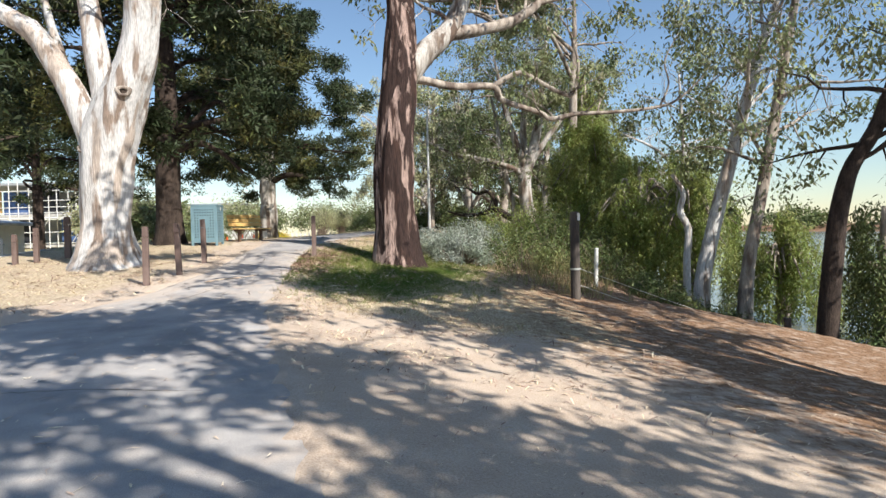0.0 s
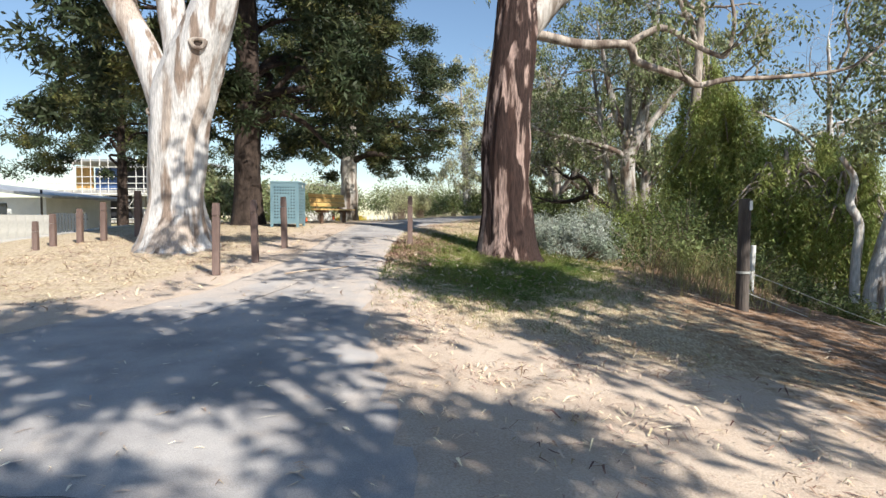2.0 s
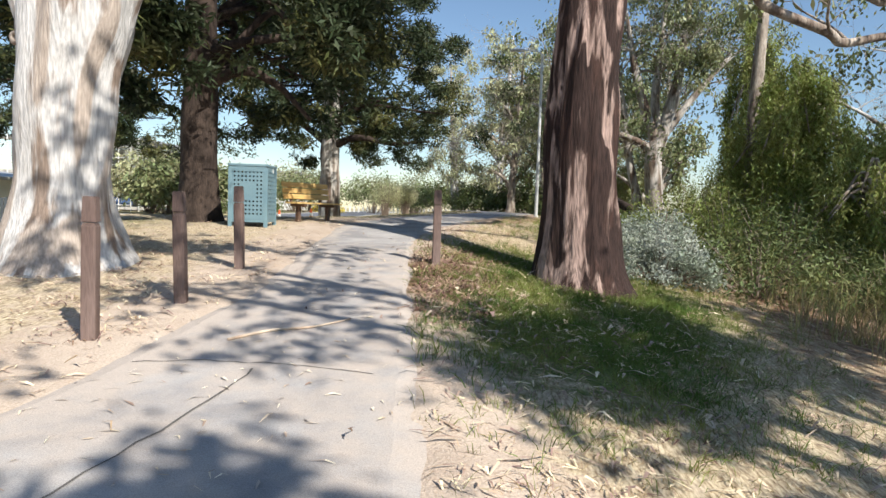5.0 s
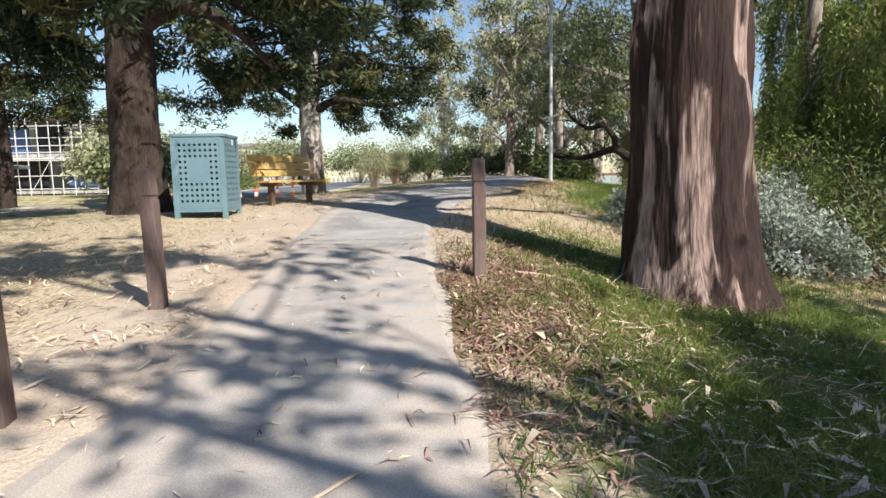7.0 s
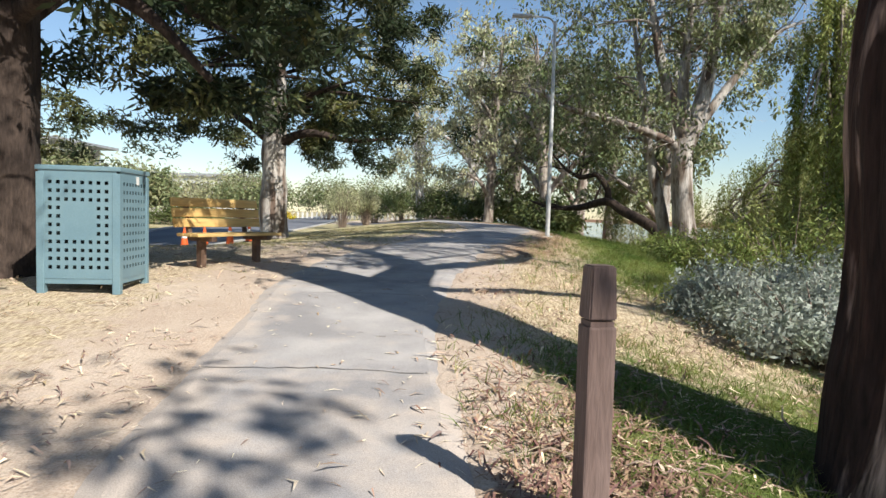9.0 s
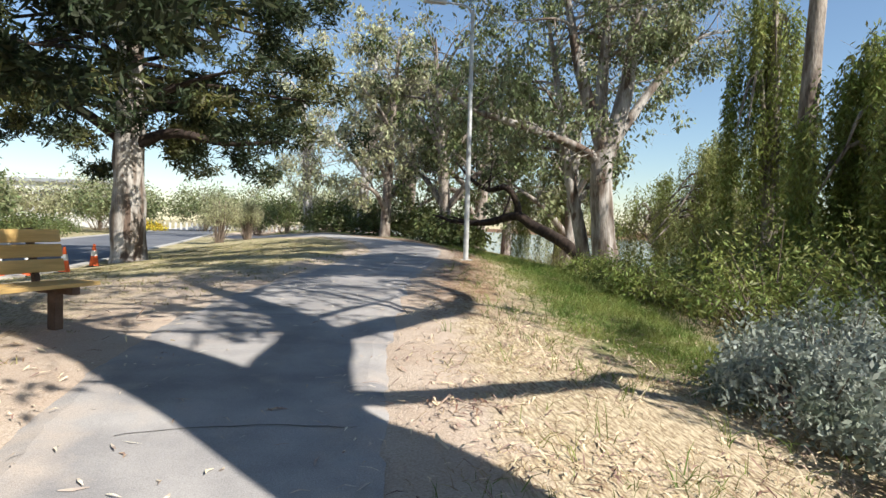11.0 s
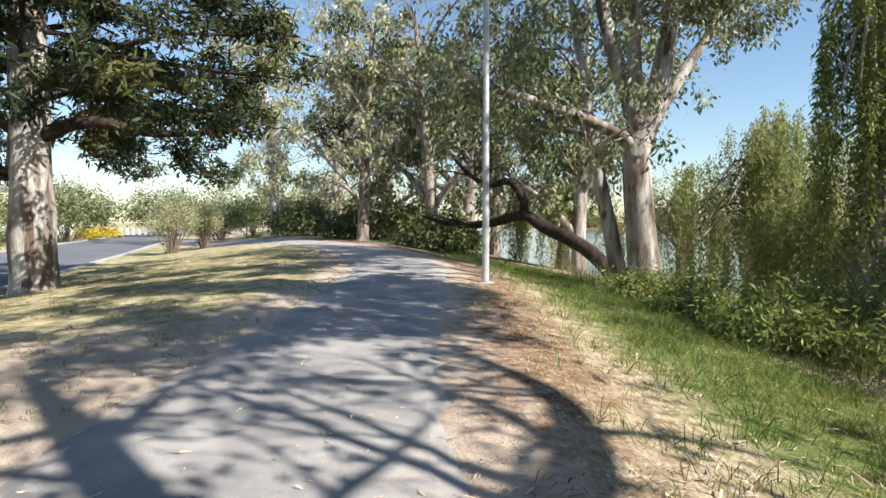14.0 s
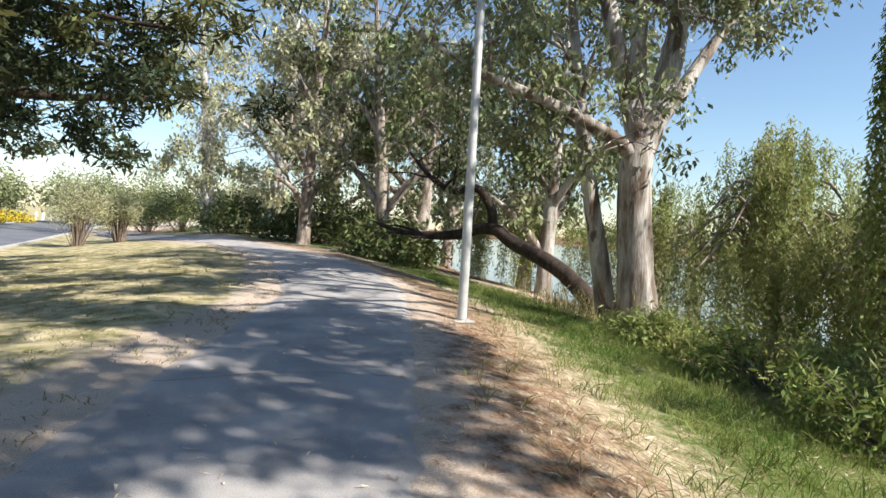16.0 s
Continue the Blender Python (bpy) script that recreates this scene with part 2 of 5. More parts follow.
M_GREYROOF = mat("grey_steel_roof", (0.42, 0.43, 0.44), 0.5, metal=0.3, scale=2, bump=0.05)
M_BLUE = mat("blue_wrap_panel", (0.06, 0.11, 0.25), 0.6, spots=(0.09, 0.15, 0.30), scale=1.2, bump=0.1)
M_BOX = mat("dark_teal_enamel", (0.045, 0.075, 0.095), 0.5, scale=2, bump=0.05)
M_TAN = mat("raw_timber_sheet", (0.55, 0.33, 0.12), 0.7, scale=2, bump=0.1)
M_ROOMSHADE = mat("painted_room_shade", (0.03, 0.03, 0.035), 0.8, bump=0)
M_FENCE = mat("grey_green_fence_sheet", (0.085, 0.095, 0.105), 0.6, scale=2, bump=0.1)
M_GLASS = mat("window_glass", (0.03, 0.04, 0.05), 0.08, bump=0, spec=0.6)


def water_mat():
    m = bpy.data.materials.new("river_water")
    m.use_nodes = True
    n, l = m.node_tree.nodes, m.node_tree.links
    bs = n["Principled BSDF"]
    bs.inputs["Base Color"].default_value = (0.16, 0.17, 0.16, 1)
    bs.inputs["Roughness"].default_value = 0.12
    t = n.new("ShaderNodeTexNoise")
    t.inputs["Scale"].default_value, t.inputs["Detail"].default_value = 2.5, 4
    tc = n.new("ShaderNodeTexCoord")
    l.new(tc.outputs["Object"], t.inputs["Vector"])
    b = n.new("ShaderNodeBump")
    b.inputs["Strength"].default_value, b.inputs["Distance"].default_value = 0.35, 0.05
    l.new(t.outputs["Fac"], b.inputs["Height"])
    l.new(b.outputs["Normal"], bs.inputs["Normal"])
    return m


M_WATER = water_mat()


# ---- mesh helpers ----
def mesh_of(name, verts, faces, material, smooth=False):
    me = bpy.data.meshes.new(name)
    me.from_pydata([tuple(v) for v in verts], [], faces)
    me.materials.append(material)
    if smooth:
        me.polygons.foreach_set("use_smooth", [True] * len(me.polygons))
    me.update()
    return me


def quads_mesh(name, quads, material):
    """Many loose four-cornered leaves: quads is an array (n, 4, 3)."""
    k = len(quads)
    me = bpy.data.meshes.new(name)
    me.vertices.add(k * 4)
    me.vertices.foreach_set("co", np.asarray(quads, dtype=np.float32).reshape(-1))
    me.loops.add(k * 4)
    me.loops.foreach_set("vertex_index", np.arange(k * 4, dtype=np.int32))
    me.polygons.add(k)
    me.polygons.foreach_set("loop_start", np.arange(0, k * 4, 4, dtype=np.int32))
    me.polygons.foreach_set("loop_total", np.full(k, 4, dtype=np.int32))
    me.materials.append(material)
    me.update(calc_edges=True)
    return me


def thing(name, label, category, at=(0, 0, 0), group="", kind=""):
    ob = new(name)
    ob.location = at
    return tagged(ob, label, category, group, kind)


def part(name, me, parent, label=""):
    """Links a mesh as one part under a thing or part."""
    ob = new(name, me)
    ob.parent = parent
    if label:
        ob["label"] = label
    return ob


def bm_mesh(bm, name, material, smooth=False):
    me = bpy.data.meshes.new(name)
    bmesh.ops.recalc_face_normals(bm, faces=bm.faces)
    bm.to_mesh(me)
    bm.free()
    me.materials.append(material)
    if smooth:
        me.polygons.foreach_set("use_smooth", [True] * len(me.polygons))
    return me


def box(bm, size, m, bevel=0.0):
    r = bmesh.ops.create_cube(bm, size=1.0, matrix=m @ Matrix.Diagonal((*size, 1)))
    if bevel:
        es = {e for v in r["verts"] for e in v.link_edges}
        bmesh.ops.bevel(bm, geom=list(es), offset=bevel, segments=2, affect="EDGES", profile=0.6)


def box_mesh(name, size, at, material, bevel=0.004, rz=0.0, rx=0.0, ry=0.0):
    bm = bmesh.new()
    box(bm, size, pose(*at, rx, ry, rz), bevel)
    return bm_mesh(bm, name, material)


def rod(bm, a, b, r0, r1=None, sides=8):
    a, b = Vector(a), Vector(b)
    m = Matrix.Translation((a + b) / 2) @ (b - a).to_track_quat("Z", "Y").to_matrix().to_4x4()
    bmesh.ops.create_cone(bm, cap_ends=True, segments=sides, radius1=r0, radius2=r0 if r1 is None else r1, depth=(b - a).length, matrix=m)


def rod_mesh(name, a, b, r0, material, r1=None, sides=10):
    bm = bmesh.new()
    rod(bm, a, b, r0, r1, sides)
    return bm_mesh(bm, name, material, False)


# ---- the lie of the land ----
PROF_Y = (-30, -10, 0, 5, 10.6, 14.7, 19.9, 26, 33, 60, 120, 400)
PROF_Z = (-0.3, -0.15, 0, 0.14, 0.43, 0.8, 1.17, 1.38, 1.55, 1.7, 1.75, 1.75)
RIGHT_Y = (-30, 0, 3.1, 4.3, 6.0, 8.4, 10, 12.2, 15.7, 17.5, 19.2, 21.6, 23.5, 27.2, 31, 33.5, 37, 42, 48, 60, 80)
RIGHT_X = (8, 0.6, -0.62, -1.08, -1.64, -2.44, -2.8, -3.14, -3.6, -3.8, -3.92, -3.67, -3.4, -2.7, -1.75, -1.1, -0.5, -0.4, -1.4, -5.0, -12.5)
LEFT_Y = (-30, 0, 5.0, 7.0, 8.0, 8.8, 10.8, 13.8, 16.5, 18.2, 21.3, 23.5, 25.2, 27.7, 31, 34.6, 42, 48, 60, 80)
LEFT_X = (-14, -8.5, -6.9, -6.25, -6.0, -5.65, -5.2, -5.05, -5.45, -5.6, -5.95, -5.8, -5.55, -4.85, -3.95, -3.05, -2.9, -4.0, -7.8, -15.3)
BANK_Y = (-30, 0, 3.2, 8, 12, 15.7, 20, 26, 33, 45, 60, 100)
BANK_X = (2, -0.1, -0.7, -2.2, -3.0, -3.5, -3.2, -2.0, -0.9, -0.2, 0, 0)
NEAR_ROAD_Y = (-60, 20, 36, 60, 100, 200)
NEAR_ROAD_X = (-17, -13.0, -12.2, -14.0, -18.5, -31)


def smooth(a, b, v):
    u = np.clip((v - a) / (b - a), 0, 1)
    return u * u * (3 - 2 * u)


def height(x, y):
    x, y = np.asarray(x, dtype=float), np.asarray(y, dtype=float)
    z = np.interp(y, PROF_Y, PROF_Z)
    s = x - np.interp(y, BANK_Y, BANK_X)
    z = z - 0.15 * np.clip(s, 0, None) - 0.30 * np.clip(s - 8 - 4.5 * (1 - smooth(12, 17, y)), 0, None)
    fall = np.clip(-4.8 - x, 0, 7.2) * 0.115 * smooth(22, 35, y)
    z = z - fall - np.clip(-12.3 - x, 0, 8) * 0.11 * smooth(10, 16, y) * (1 - smooth(36, 52, y))
    z = np.maximum(z, -3.2)
    far = smooth(150, 190, x)
    return z * (1 - far) + far * 1.0


def wobble(x, y, k=0.02):
    return k * (noise.noise((x * 0.9, y * 0.9, 0.3)) + 0.5 * noise.noise((x * 2.7, y * 2.7, 5.0)))


def axis(lo, hi, step, reach, grow=1.22):
    a = list(np.arange(lo, hi + step / 2, step))
    d, v = step, hi
    while v < reach:
        d *= grow
        v += d
        a.append(v)
    d, v = step, lo
    while v > -reach:
        d *= grow
        v -= d
        a.insert(0, v)
    return a


def gauss(x, y, cx, cy, rx, ry):
    return np.exp(-(((x - cx) / rx) ** 2 + ((y - cy) / ry) ** 2))


def green_w(x, y):
    edge = np.interp(y, RIGHT_Y, RIGHT_X)
    s = x - edge
    a = 1.1 * gauss(x, y, -1.7, 13.9, 1.5, 2.6) + 0.9 * gauss(x, y, -0.6, 16.5, 1.6, 2.2) + 0.5 * gauss(x, y, -2.6, 17.6, 0.8, 1.6)
    b = smooth(19.5, 24, y) * (np.exp(-(((s - 3.6) / 1.1) ** 2)) + 0.4 * np.exp(-(((s - 2.2) / 1.0) ** 2)))
    return np.clip(a + b, 0, 1)


def build_ground():
    xs, ys = axis(-14, 12, 0.22, 900), axis(-2, 44, 0.22, 1100)
    X, Y = np.meshgrid(xs, ys)
    Z = height(X, Y)
    inside = (X > np.interp(Y, LEFT_Y, LEFT_X) + 0.12) & (X < np.interp(Y, RIGHT_Y, RIGHT_X) - 0.12)
    roadside = X < np.interp(Y, NEAR_ROAD_Y, NEAR_ROAD_X)
    W = np.array([[wobble(x, y) for x in xs] for y in ys])
    Z = Z + np.where(inside, -0.05, W) + np.where(roadside, -0.12, 0)
    verts = np.stack([X, Y, Z], -1).reshape(-1, 3)
    nx, ny = len(xs), len(ys)
    faces = [(j * nx + i, j * nx + i + 1, (j + 1) * nx + i + 1, (j + 1) * nx + i) for j in range(ny - 1) for i in range(nx - 1)]
    me = mesh_of("ground", verts, faces, M_GROUND, True)
    x, y = X.reshape(-1), Y.reshape(-1)
    edge = np.interp(y, RIGHT_Y, RIGHT_X)
    ledge = np.interp(y, LEFT_Y, LEFT_X)
    s = x - edge
    layers = {
        "green": green_w(x, y),
        "straw": np.clip(0.75 * smooth(0.2, 1.0, s) * smooth(8, 11, y) * (1 - smooth(5, 7, s)) + 0.62 * smooth(0.2, 1.5, ledge - x) * smooth(8, 10, y) * (1 - smooth(24, 30, y)) + 0.25 * smooth(0.5, 3, s), 0, 1),
        "lawn": np.clip(0.8 * smooth(24, 34, y + 0.4 * (ledge - x)) * smooth(0.3, 1.0, ledge - x) + 0.6 * gauss(x, y, -11, 20, 3.0, 2.5), 0, 1),
        "mulch": np.clip(0.62 * smooth(21, 26, y) * np.exp(-(((s - 0.9) / 1.0) ** 2)) + 0.5 * smooth(2.6, 5.0, s) * (1 - smooth(20, 22, y)) + 0.15 * smooth(5.2, 6.5, s) + 0.85 * gauss(x, y, -3.1, 14.9, 0.9, 1.8) + smooth(6.5, 8, s) * smooth(20, 22, y), 0, 1),
    }
    for key, w in layers.items():
        a = me.attributes.new(key, "FLOAT", "POINT")
        a.data.foreach_set("value", w.astype(np.float32))
    return tagged(new("ground", me), "sandy dirt and dry grass ground sloping to the river", "ground", kind="structure")


build_ground()


def strip(name, material, left, right, y0, y1, step, lift, label, across=10, ragged=0.0):
    ys = np.arange(y0, y1, step)
    verts, faces = [], []
    for j, y in enumerate(ys):
        a, b = float(left(y)), float(right(y))
        a += ragged * noise.noise((y * 2.3, 1.0, 0.0)) + ragged * 0.6 * noise.noise((y * 7.3, 4.0, 0.0))
        b += ragged * noise.noise((y * 2.1, 9.0, 0.0)) + ragged * 0.6 * noise.noise((y * 6.1, 3.0, 0.0))
        for i in range(across + 1):
            x = a + (b - a) * i / across
            z = float(height(x, y)) + lift
            if i in (0, across):
                z -= lift + 0.012
            elif i in (1, across - 1):
                z -= 0.0
            verts.append((x, y, z))
    k = across + 1
    for j in range(len(ys) - 1):
        for i in range(across):
            p = j * k + i
            faces.append((p, p + 1, p + k + 1, p + k))
    me = mesh_of(name, verts, faces, material, False)
    a = me.attributes.new("dust", "FLOAT", "POINT")
    u = np.linspace(-1, 1, k)[None, :]
    yy = ys[:, None]
    dusty = 0.5 * np.abs(u) ** 3 + 0.6 * smooth(0.3, 1.0, -u) * smooth(8, 11, yy) * (1 - smooth(19, 23, yy)) + 0.6 * smooth(7.5, 11, yy) * (1 - smooth(16.6, 17.6, yy))
    a.data.foreach_set("value", dusty.astype(np.float32).reshape(-1))
    return tagged(new(name, me), label, "path" if "path" in name else "road", kind="structure")


strip("path", M_ASPHALT, lambda y: np.interp(y, LEFT_Y, LEFT_X), lambda y: np.interp(y, RIGHT_Y, RIGHT_X), -20, 80, 0.1, 0.016,
      "worn grey asphalt footpath with crumbling edges", 14, 0.05)
strip("road", M_ROAD, lambda y: np.interp(y, NEAR_ROAD_Y, NEAR_ROAD_X) - 7.2, lambda y: np.interp(y, NEAR_ROAD_Y, NEAR_ROAD_X), -60, 200, 1.0, -0.03,
      "blue-grey asphalt street beside the park", 6)


def build_kerb(name, off, wide, label):
    ys = list(np.arange(-40, 200, 1.0))
    verts, faces = [], []
    for y in ys:
        x = float(np.interp(y, NEAR_ROAD_Y, NEAR_ROAD_X)) + off
        z = float(height(x, y))
        verts += [(x, y, z - 0.2), (x, y, z + 0.055), (x + wide, y, z + 0.06), (x + wide, y, z - 0.2)]
    for j in range(len(ys) - 1):
        for i in range(3):
            p = j * 4 + i
            faces.append((p, p + 1, p + 5, p + 4))
    return tagged(new(name, mesh_of(name, verts, faces, M_CONCRETE)), label, "kerb", kind="structure")


build_kerb("kerb", -0.02, 0.32, "pale concrete kerb along the street")
build_kerb("kerb", -7.5, 0.32, "pale concrete kerb along the far side")

_wm = mesh_of("water", [(4, -600, -1.95), (175, -600, -1.95), (175, 900, -1.95), (4, 900, -1.95)], [(0, 1, 2, 3)], M_WATER)
tagged(new("water", _wm), "wide grey-blue river with small ripples", "river", kind="structure")


# ---- trees ----
def catmull(pts, n):
    """A smooth line through (x, y, z, r) points, n steps per stretch."""
    p = [np.array(q, dtype=float) for q in pts]
    p = [2 * p[0] - p[1]] + p + [2 * p[-1] - p[-2]]
    out = []
    for i in range(1, len(p) - 2):
        a, b, c, d = p[i - 1], p[i], p[i + 1], p[i + 2]
        for k in range(n):
            t = k / n
            out.append(0.5 * (2 * b + (c - a) * t + (2 * a - 5 * b + 4 * c - d) * t * t + (3 * b - a - 3 * c + d) * t ** 3))
    out.append(p[-2])
    return out


class Wood:
    """Collects the tapered limbs of one tree into one mesh."""

    def __init__(self, rng, rough=0.06, furrow=0.0):
        self.v, self.f, self.rng, self.rough, self.furrow = [], [], rng, rough, furrow
        self.ends = []

    def limb(self, line, sides):
        base = len(self.v)
        n = len(line)
        for i, q in enumerate(line):
            a = line[max(i - 1, 0)][:3]
            b = line[min(i + 1, n - 1)][:3]
            d = Vector(b - a)
            if d.length < 1e-6:
                d = Vector((0, 0, 1))
            d.normalize()
            u = d.cross(Vector((0.31, 0.95, 0.05))).normalized()
            w = d.cross(u)
            r = max(float(q[3]), 0.004)
            for k in range(sides):
                ang = 2 * math.pi * k / sides
                c, s = math.cos(ang), math.sin(ang)
                off = u * c + w * s
                rr = r * (1 + self.rough * 2 * noise.noise((off.x * 1.7 + q[0], off.y * 1.7 + q[1], q[2] * 0.9)))
                if self.furrow and r > 0.12:
                    rr += self.furrow * (noise.noise((off.x * 9 + q[0], off.y * 9, q[2] * 0.55)) + 0.6 * noise.noise((off.x * 19, off.y * 19, q[2] * 1.1)))
                self.v.append((q[0] + off.x * rr, q[1] + off.y * rr, q[2] + off.z * rr))
        for i in range(n - 1):
            for k in range(sides):
                p, pn = base + i * sides + k, base + i * sides + (k + 1) % sides
                self.f.append((p, pn, pn + sides, p + sides))
        self.f.append(tuple(base + (n - 1) * sides + k for k in range(sides)))

    def grow(self, start, way, length, r, level, droop=0.0, twist=0.35, kids=3, steps=5):
        """A crooked branch with smaller ones on it; remembers where the twigs end."""
        rng = self.rng
        p = np.array(start, dtype=float)
        d = np.array(way, dtype=float)
        d /= np.linalg.norm(d)
        line = [np.array([*p, r])]
        for i in range(steps):
            d = d + rng.normal(0, twist, 3) * 0.5 + np.array([0, 0, -droop])
            d /= np.linalg.norm(d)
            p = p + d * length / steps
            rad = r * (1 - 0.75 * (i + 1) / steps)
            line.append(np.array([*p, rad]))
            if level > 0 and i >= 1:
                for _ in range(kids if i == steps - 1 else max(1, kids // 2)):
                    side = rng.normal(0, 1, 3)
                    side -= side.dot(d) * d
                    side /= np.linalg.norm(side) + 1e-9
                    nd = d * rng.uniform(0.3, 0.8) + side * rng.uniform(0.6, 1.0)
                    self.grow(p, nd, length * rng.uniform(0.38, 0.6), max(rad * 0.6, 0.006), level - 1, droop, twist, kids, max(3, steps - 2))
            if level == 0 and i >= 1:
                self.ends.append(p.copy())
        self.limb(line, 3 if r < 0.025 else (5 if r < 0.06 else 7))


def leaf_quads(rng, centres, per, spread, length, width, hang=0.7, flat=1.0):
    """Slender leaves round each centre: hang 1 points down, 0 any way."""
    c = np.repeat(np.asarray(centres), per, axis=0)
    n = len(c)
    pos = c + rng.normal(0, 1, (n, 3)) * np.array([spread, spread, spread * flat])
    d = rng.normal(0, 1, (n, 3))
    d[:, 2] = d[:, 2] * (1 - hang) - hang * 1.6
    d /= np.linalg.norm(d, axis=1)[:, None]
    s = np.cross(d, rng.normal(0, 1, (n, 3)))
    s /= np.linalg.norm(s, axis=1)[:, None] + 1e-9
    L = (length * rng.uniform(0.6, 1.3, n))[:, None]
    Wd = (width * rng.uniform(0.7, 1.3, n))[:, None]
    return np.stack([pos, pos + d * L * 0.45 + s * Wd * 0.5, pos + d * L, pos + d * L * 0.5 - s * Wd * 0.5], 1)


def gz(x, y):
    return float(height(x, y))


def tree(name, label, limbs, bark, leafmat, seed, crown=None, twigs=None, leaf=(8, 0.25, 0.16, 0.03, 0.7, 1.0), rough=0.06, furrow=0.0, sides=14, dense=5, gap=0.6, cut=0.02, pale=None):
    """limbs: lines of (x, y, z, r), the first being the trunk. twigs: (line index, from, to, count, length, level, droop) grown off the limbs.
    crown: extra clusters (x, y, z, radius, height, count)."""
    rng = np.random.default_rng(seed)
    t = thing(name, label, "tree", (limbs[0][0][0], limbs[0][0][1], limbs[0][0][2]))
    o = np.array(t.location)
    wood = Wood(rng, rough, furrow)
    lines, bare = [], {}
    for i, lm in enumerate(limbs):
        line = catmull(lm, dense)
        lines.append(line)
        if pale and i in pale:
            bare[i] = Wood(rng, rough)
            bare[i].limb(line, 14)
            continue
        wood.limb(line, sides if i == 0 else max(8, min(16, sides - 4)))
    for (i, a, b, count, length, level, droop) in twigs or ():
        line = lines[i]
        for k in range(count):
            u = a + (b - a) * (k + rng.uniform(0, 1)) / count
            q = line[min(int(u * (len(line) - 1)), len(line) - 1)]
            way = rng.normal(0, 1, 3)
            way[2] = abs(way[2]) * 0.5 + 0.15
            bare.get(i, wood).grow(q[:3], way, length * rng.uniform(0.7, 1.2), max(min(q[3] * 0.5, 0.07), 0.015), level, droop)
    ends = list(wood.ends)
    for i, w in bare.items():
        ends += w.ends
        nm = "limb" if i else "trunk"
        part(nm, mesh_of(nm, np.array(w.v) - o, w.f, pale[i], True), t, "smooth bare limb" if i else "")
    for (x, y, z, r, h, count) in crown or ():
        g = rng.normal(0, 1, (count, 3))
        g /= np.linalg.norm(g, axis=1)[:, None]
        g *= (rng.uniform(0.25, 1, count) ** 0.5)[:, None]
        ends += list(np.array([x, y, z]) + g * np.array([r, r, h]))
    nm = "bough" if 0 in bare else "trunk"
    part(nm, mesh_of(nm, np.array(wood.v) - o, wood.f, bark, True), t)
    if ends and leafmat:
        ends = [e for e in ends if noise.noise((e[0] * gap, e[1] * gap, e[2] * gap * 1.3 + seed)) > cut and noise.noise((e[0] * gap * 2.7, e[1] * gap * 2.7, e[2] * gap * 3.2 - seed)) > cut - 0.16]
        q = leaf_quads(rng, ends, leaf[0], leaf[1], leaf[2], leaf[3], leaf[4], leaf[5])
        part("crown", quads_mesh("crown", q - o, leafmat), t)
    return t


# white gum with four limbs beside the path
g = gz(-7.9, 14.6)
gumL = tree("white_gum_tree", "large smooth white-barked gum tree forking into several limbs beside the path",
     [[(-7.95, 14.6, g - 0.15, 0.90), (-7.95, 14.6, g + 0.25, 0.73), (-7.92, 14.6, g + 1.0, 0.58), (-7.85, 14.6, g + 2.2, 0.56), (-7.7, 14.6, g + 3.2, 0.63), (-7.25, 14.5, g + 4.2, 0.50), (-6.85, 14.4, 6.2, 0.38), (-6.6, 14.2, 8.2, 0.30), (-6.2, 14.0, 11.5, 0.12)],
      [(-7.9, 14.6, 3.2, 0.34), (-8.35, 14.6, 4.3, 0.33), (-8.85, 14.6, 5.3, 0.28), (-9.5, 14.6, 6.3, 0.24), (-10.4, 14.5, 6.9, 0.20), (-12.2, 14.2, 8.2, 0.12), (-13.5, 14.0, 9.6, 0.05)],
      [(-7.8, 14.7, 3.6, 0.34), (-7.95, 14.8, 4.6, 0.29), (-8.2, 14.9, 6.2, 0.25), (-8.45, 15.0, 7.6, 0.21), (-9.0, 15.2, 10.5, 0.1)],
      [(-7.3, 14.8, 4.4, 0.22), (-7.4, 15.0, 5.6, 0.2), (-7.25, 15.2, 7.5, 0.16), (-7.5, 15.4, 10.5, 0.07)],
      [(-8.6, 14.9, 4.9, 0.12), (-9.2, 15.2, 5.9, 0.11), (-9.7, 15.4, 7.4, 0.09), (-10.2, 15.6, 9.5, 0.05)]],
     M_WHITEGUM, M_GUMLEAF, 11, twigs=[(0, 0.85, 1, 6, 3.0, 2, 0.02), (1, 0.75, 1, 5, 2.6, 2, 0.03), (2, 0.8, 1, 6, 2.8, 2, 0.02), (3, 0.8, 1, 4, 2.4, 2, 0.02)],
     leaf=(18, 0.26, 0.18, 0.04, 0.7, 1.0), rough=0.11, furrow=0.03, sides=44, dense=10)

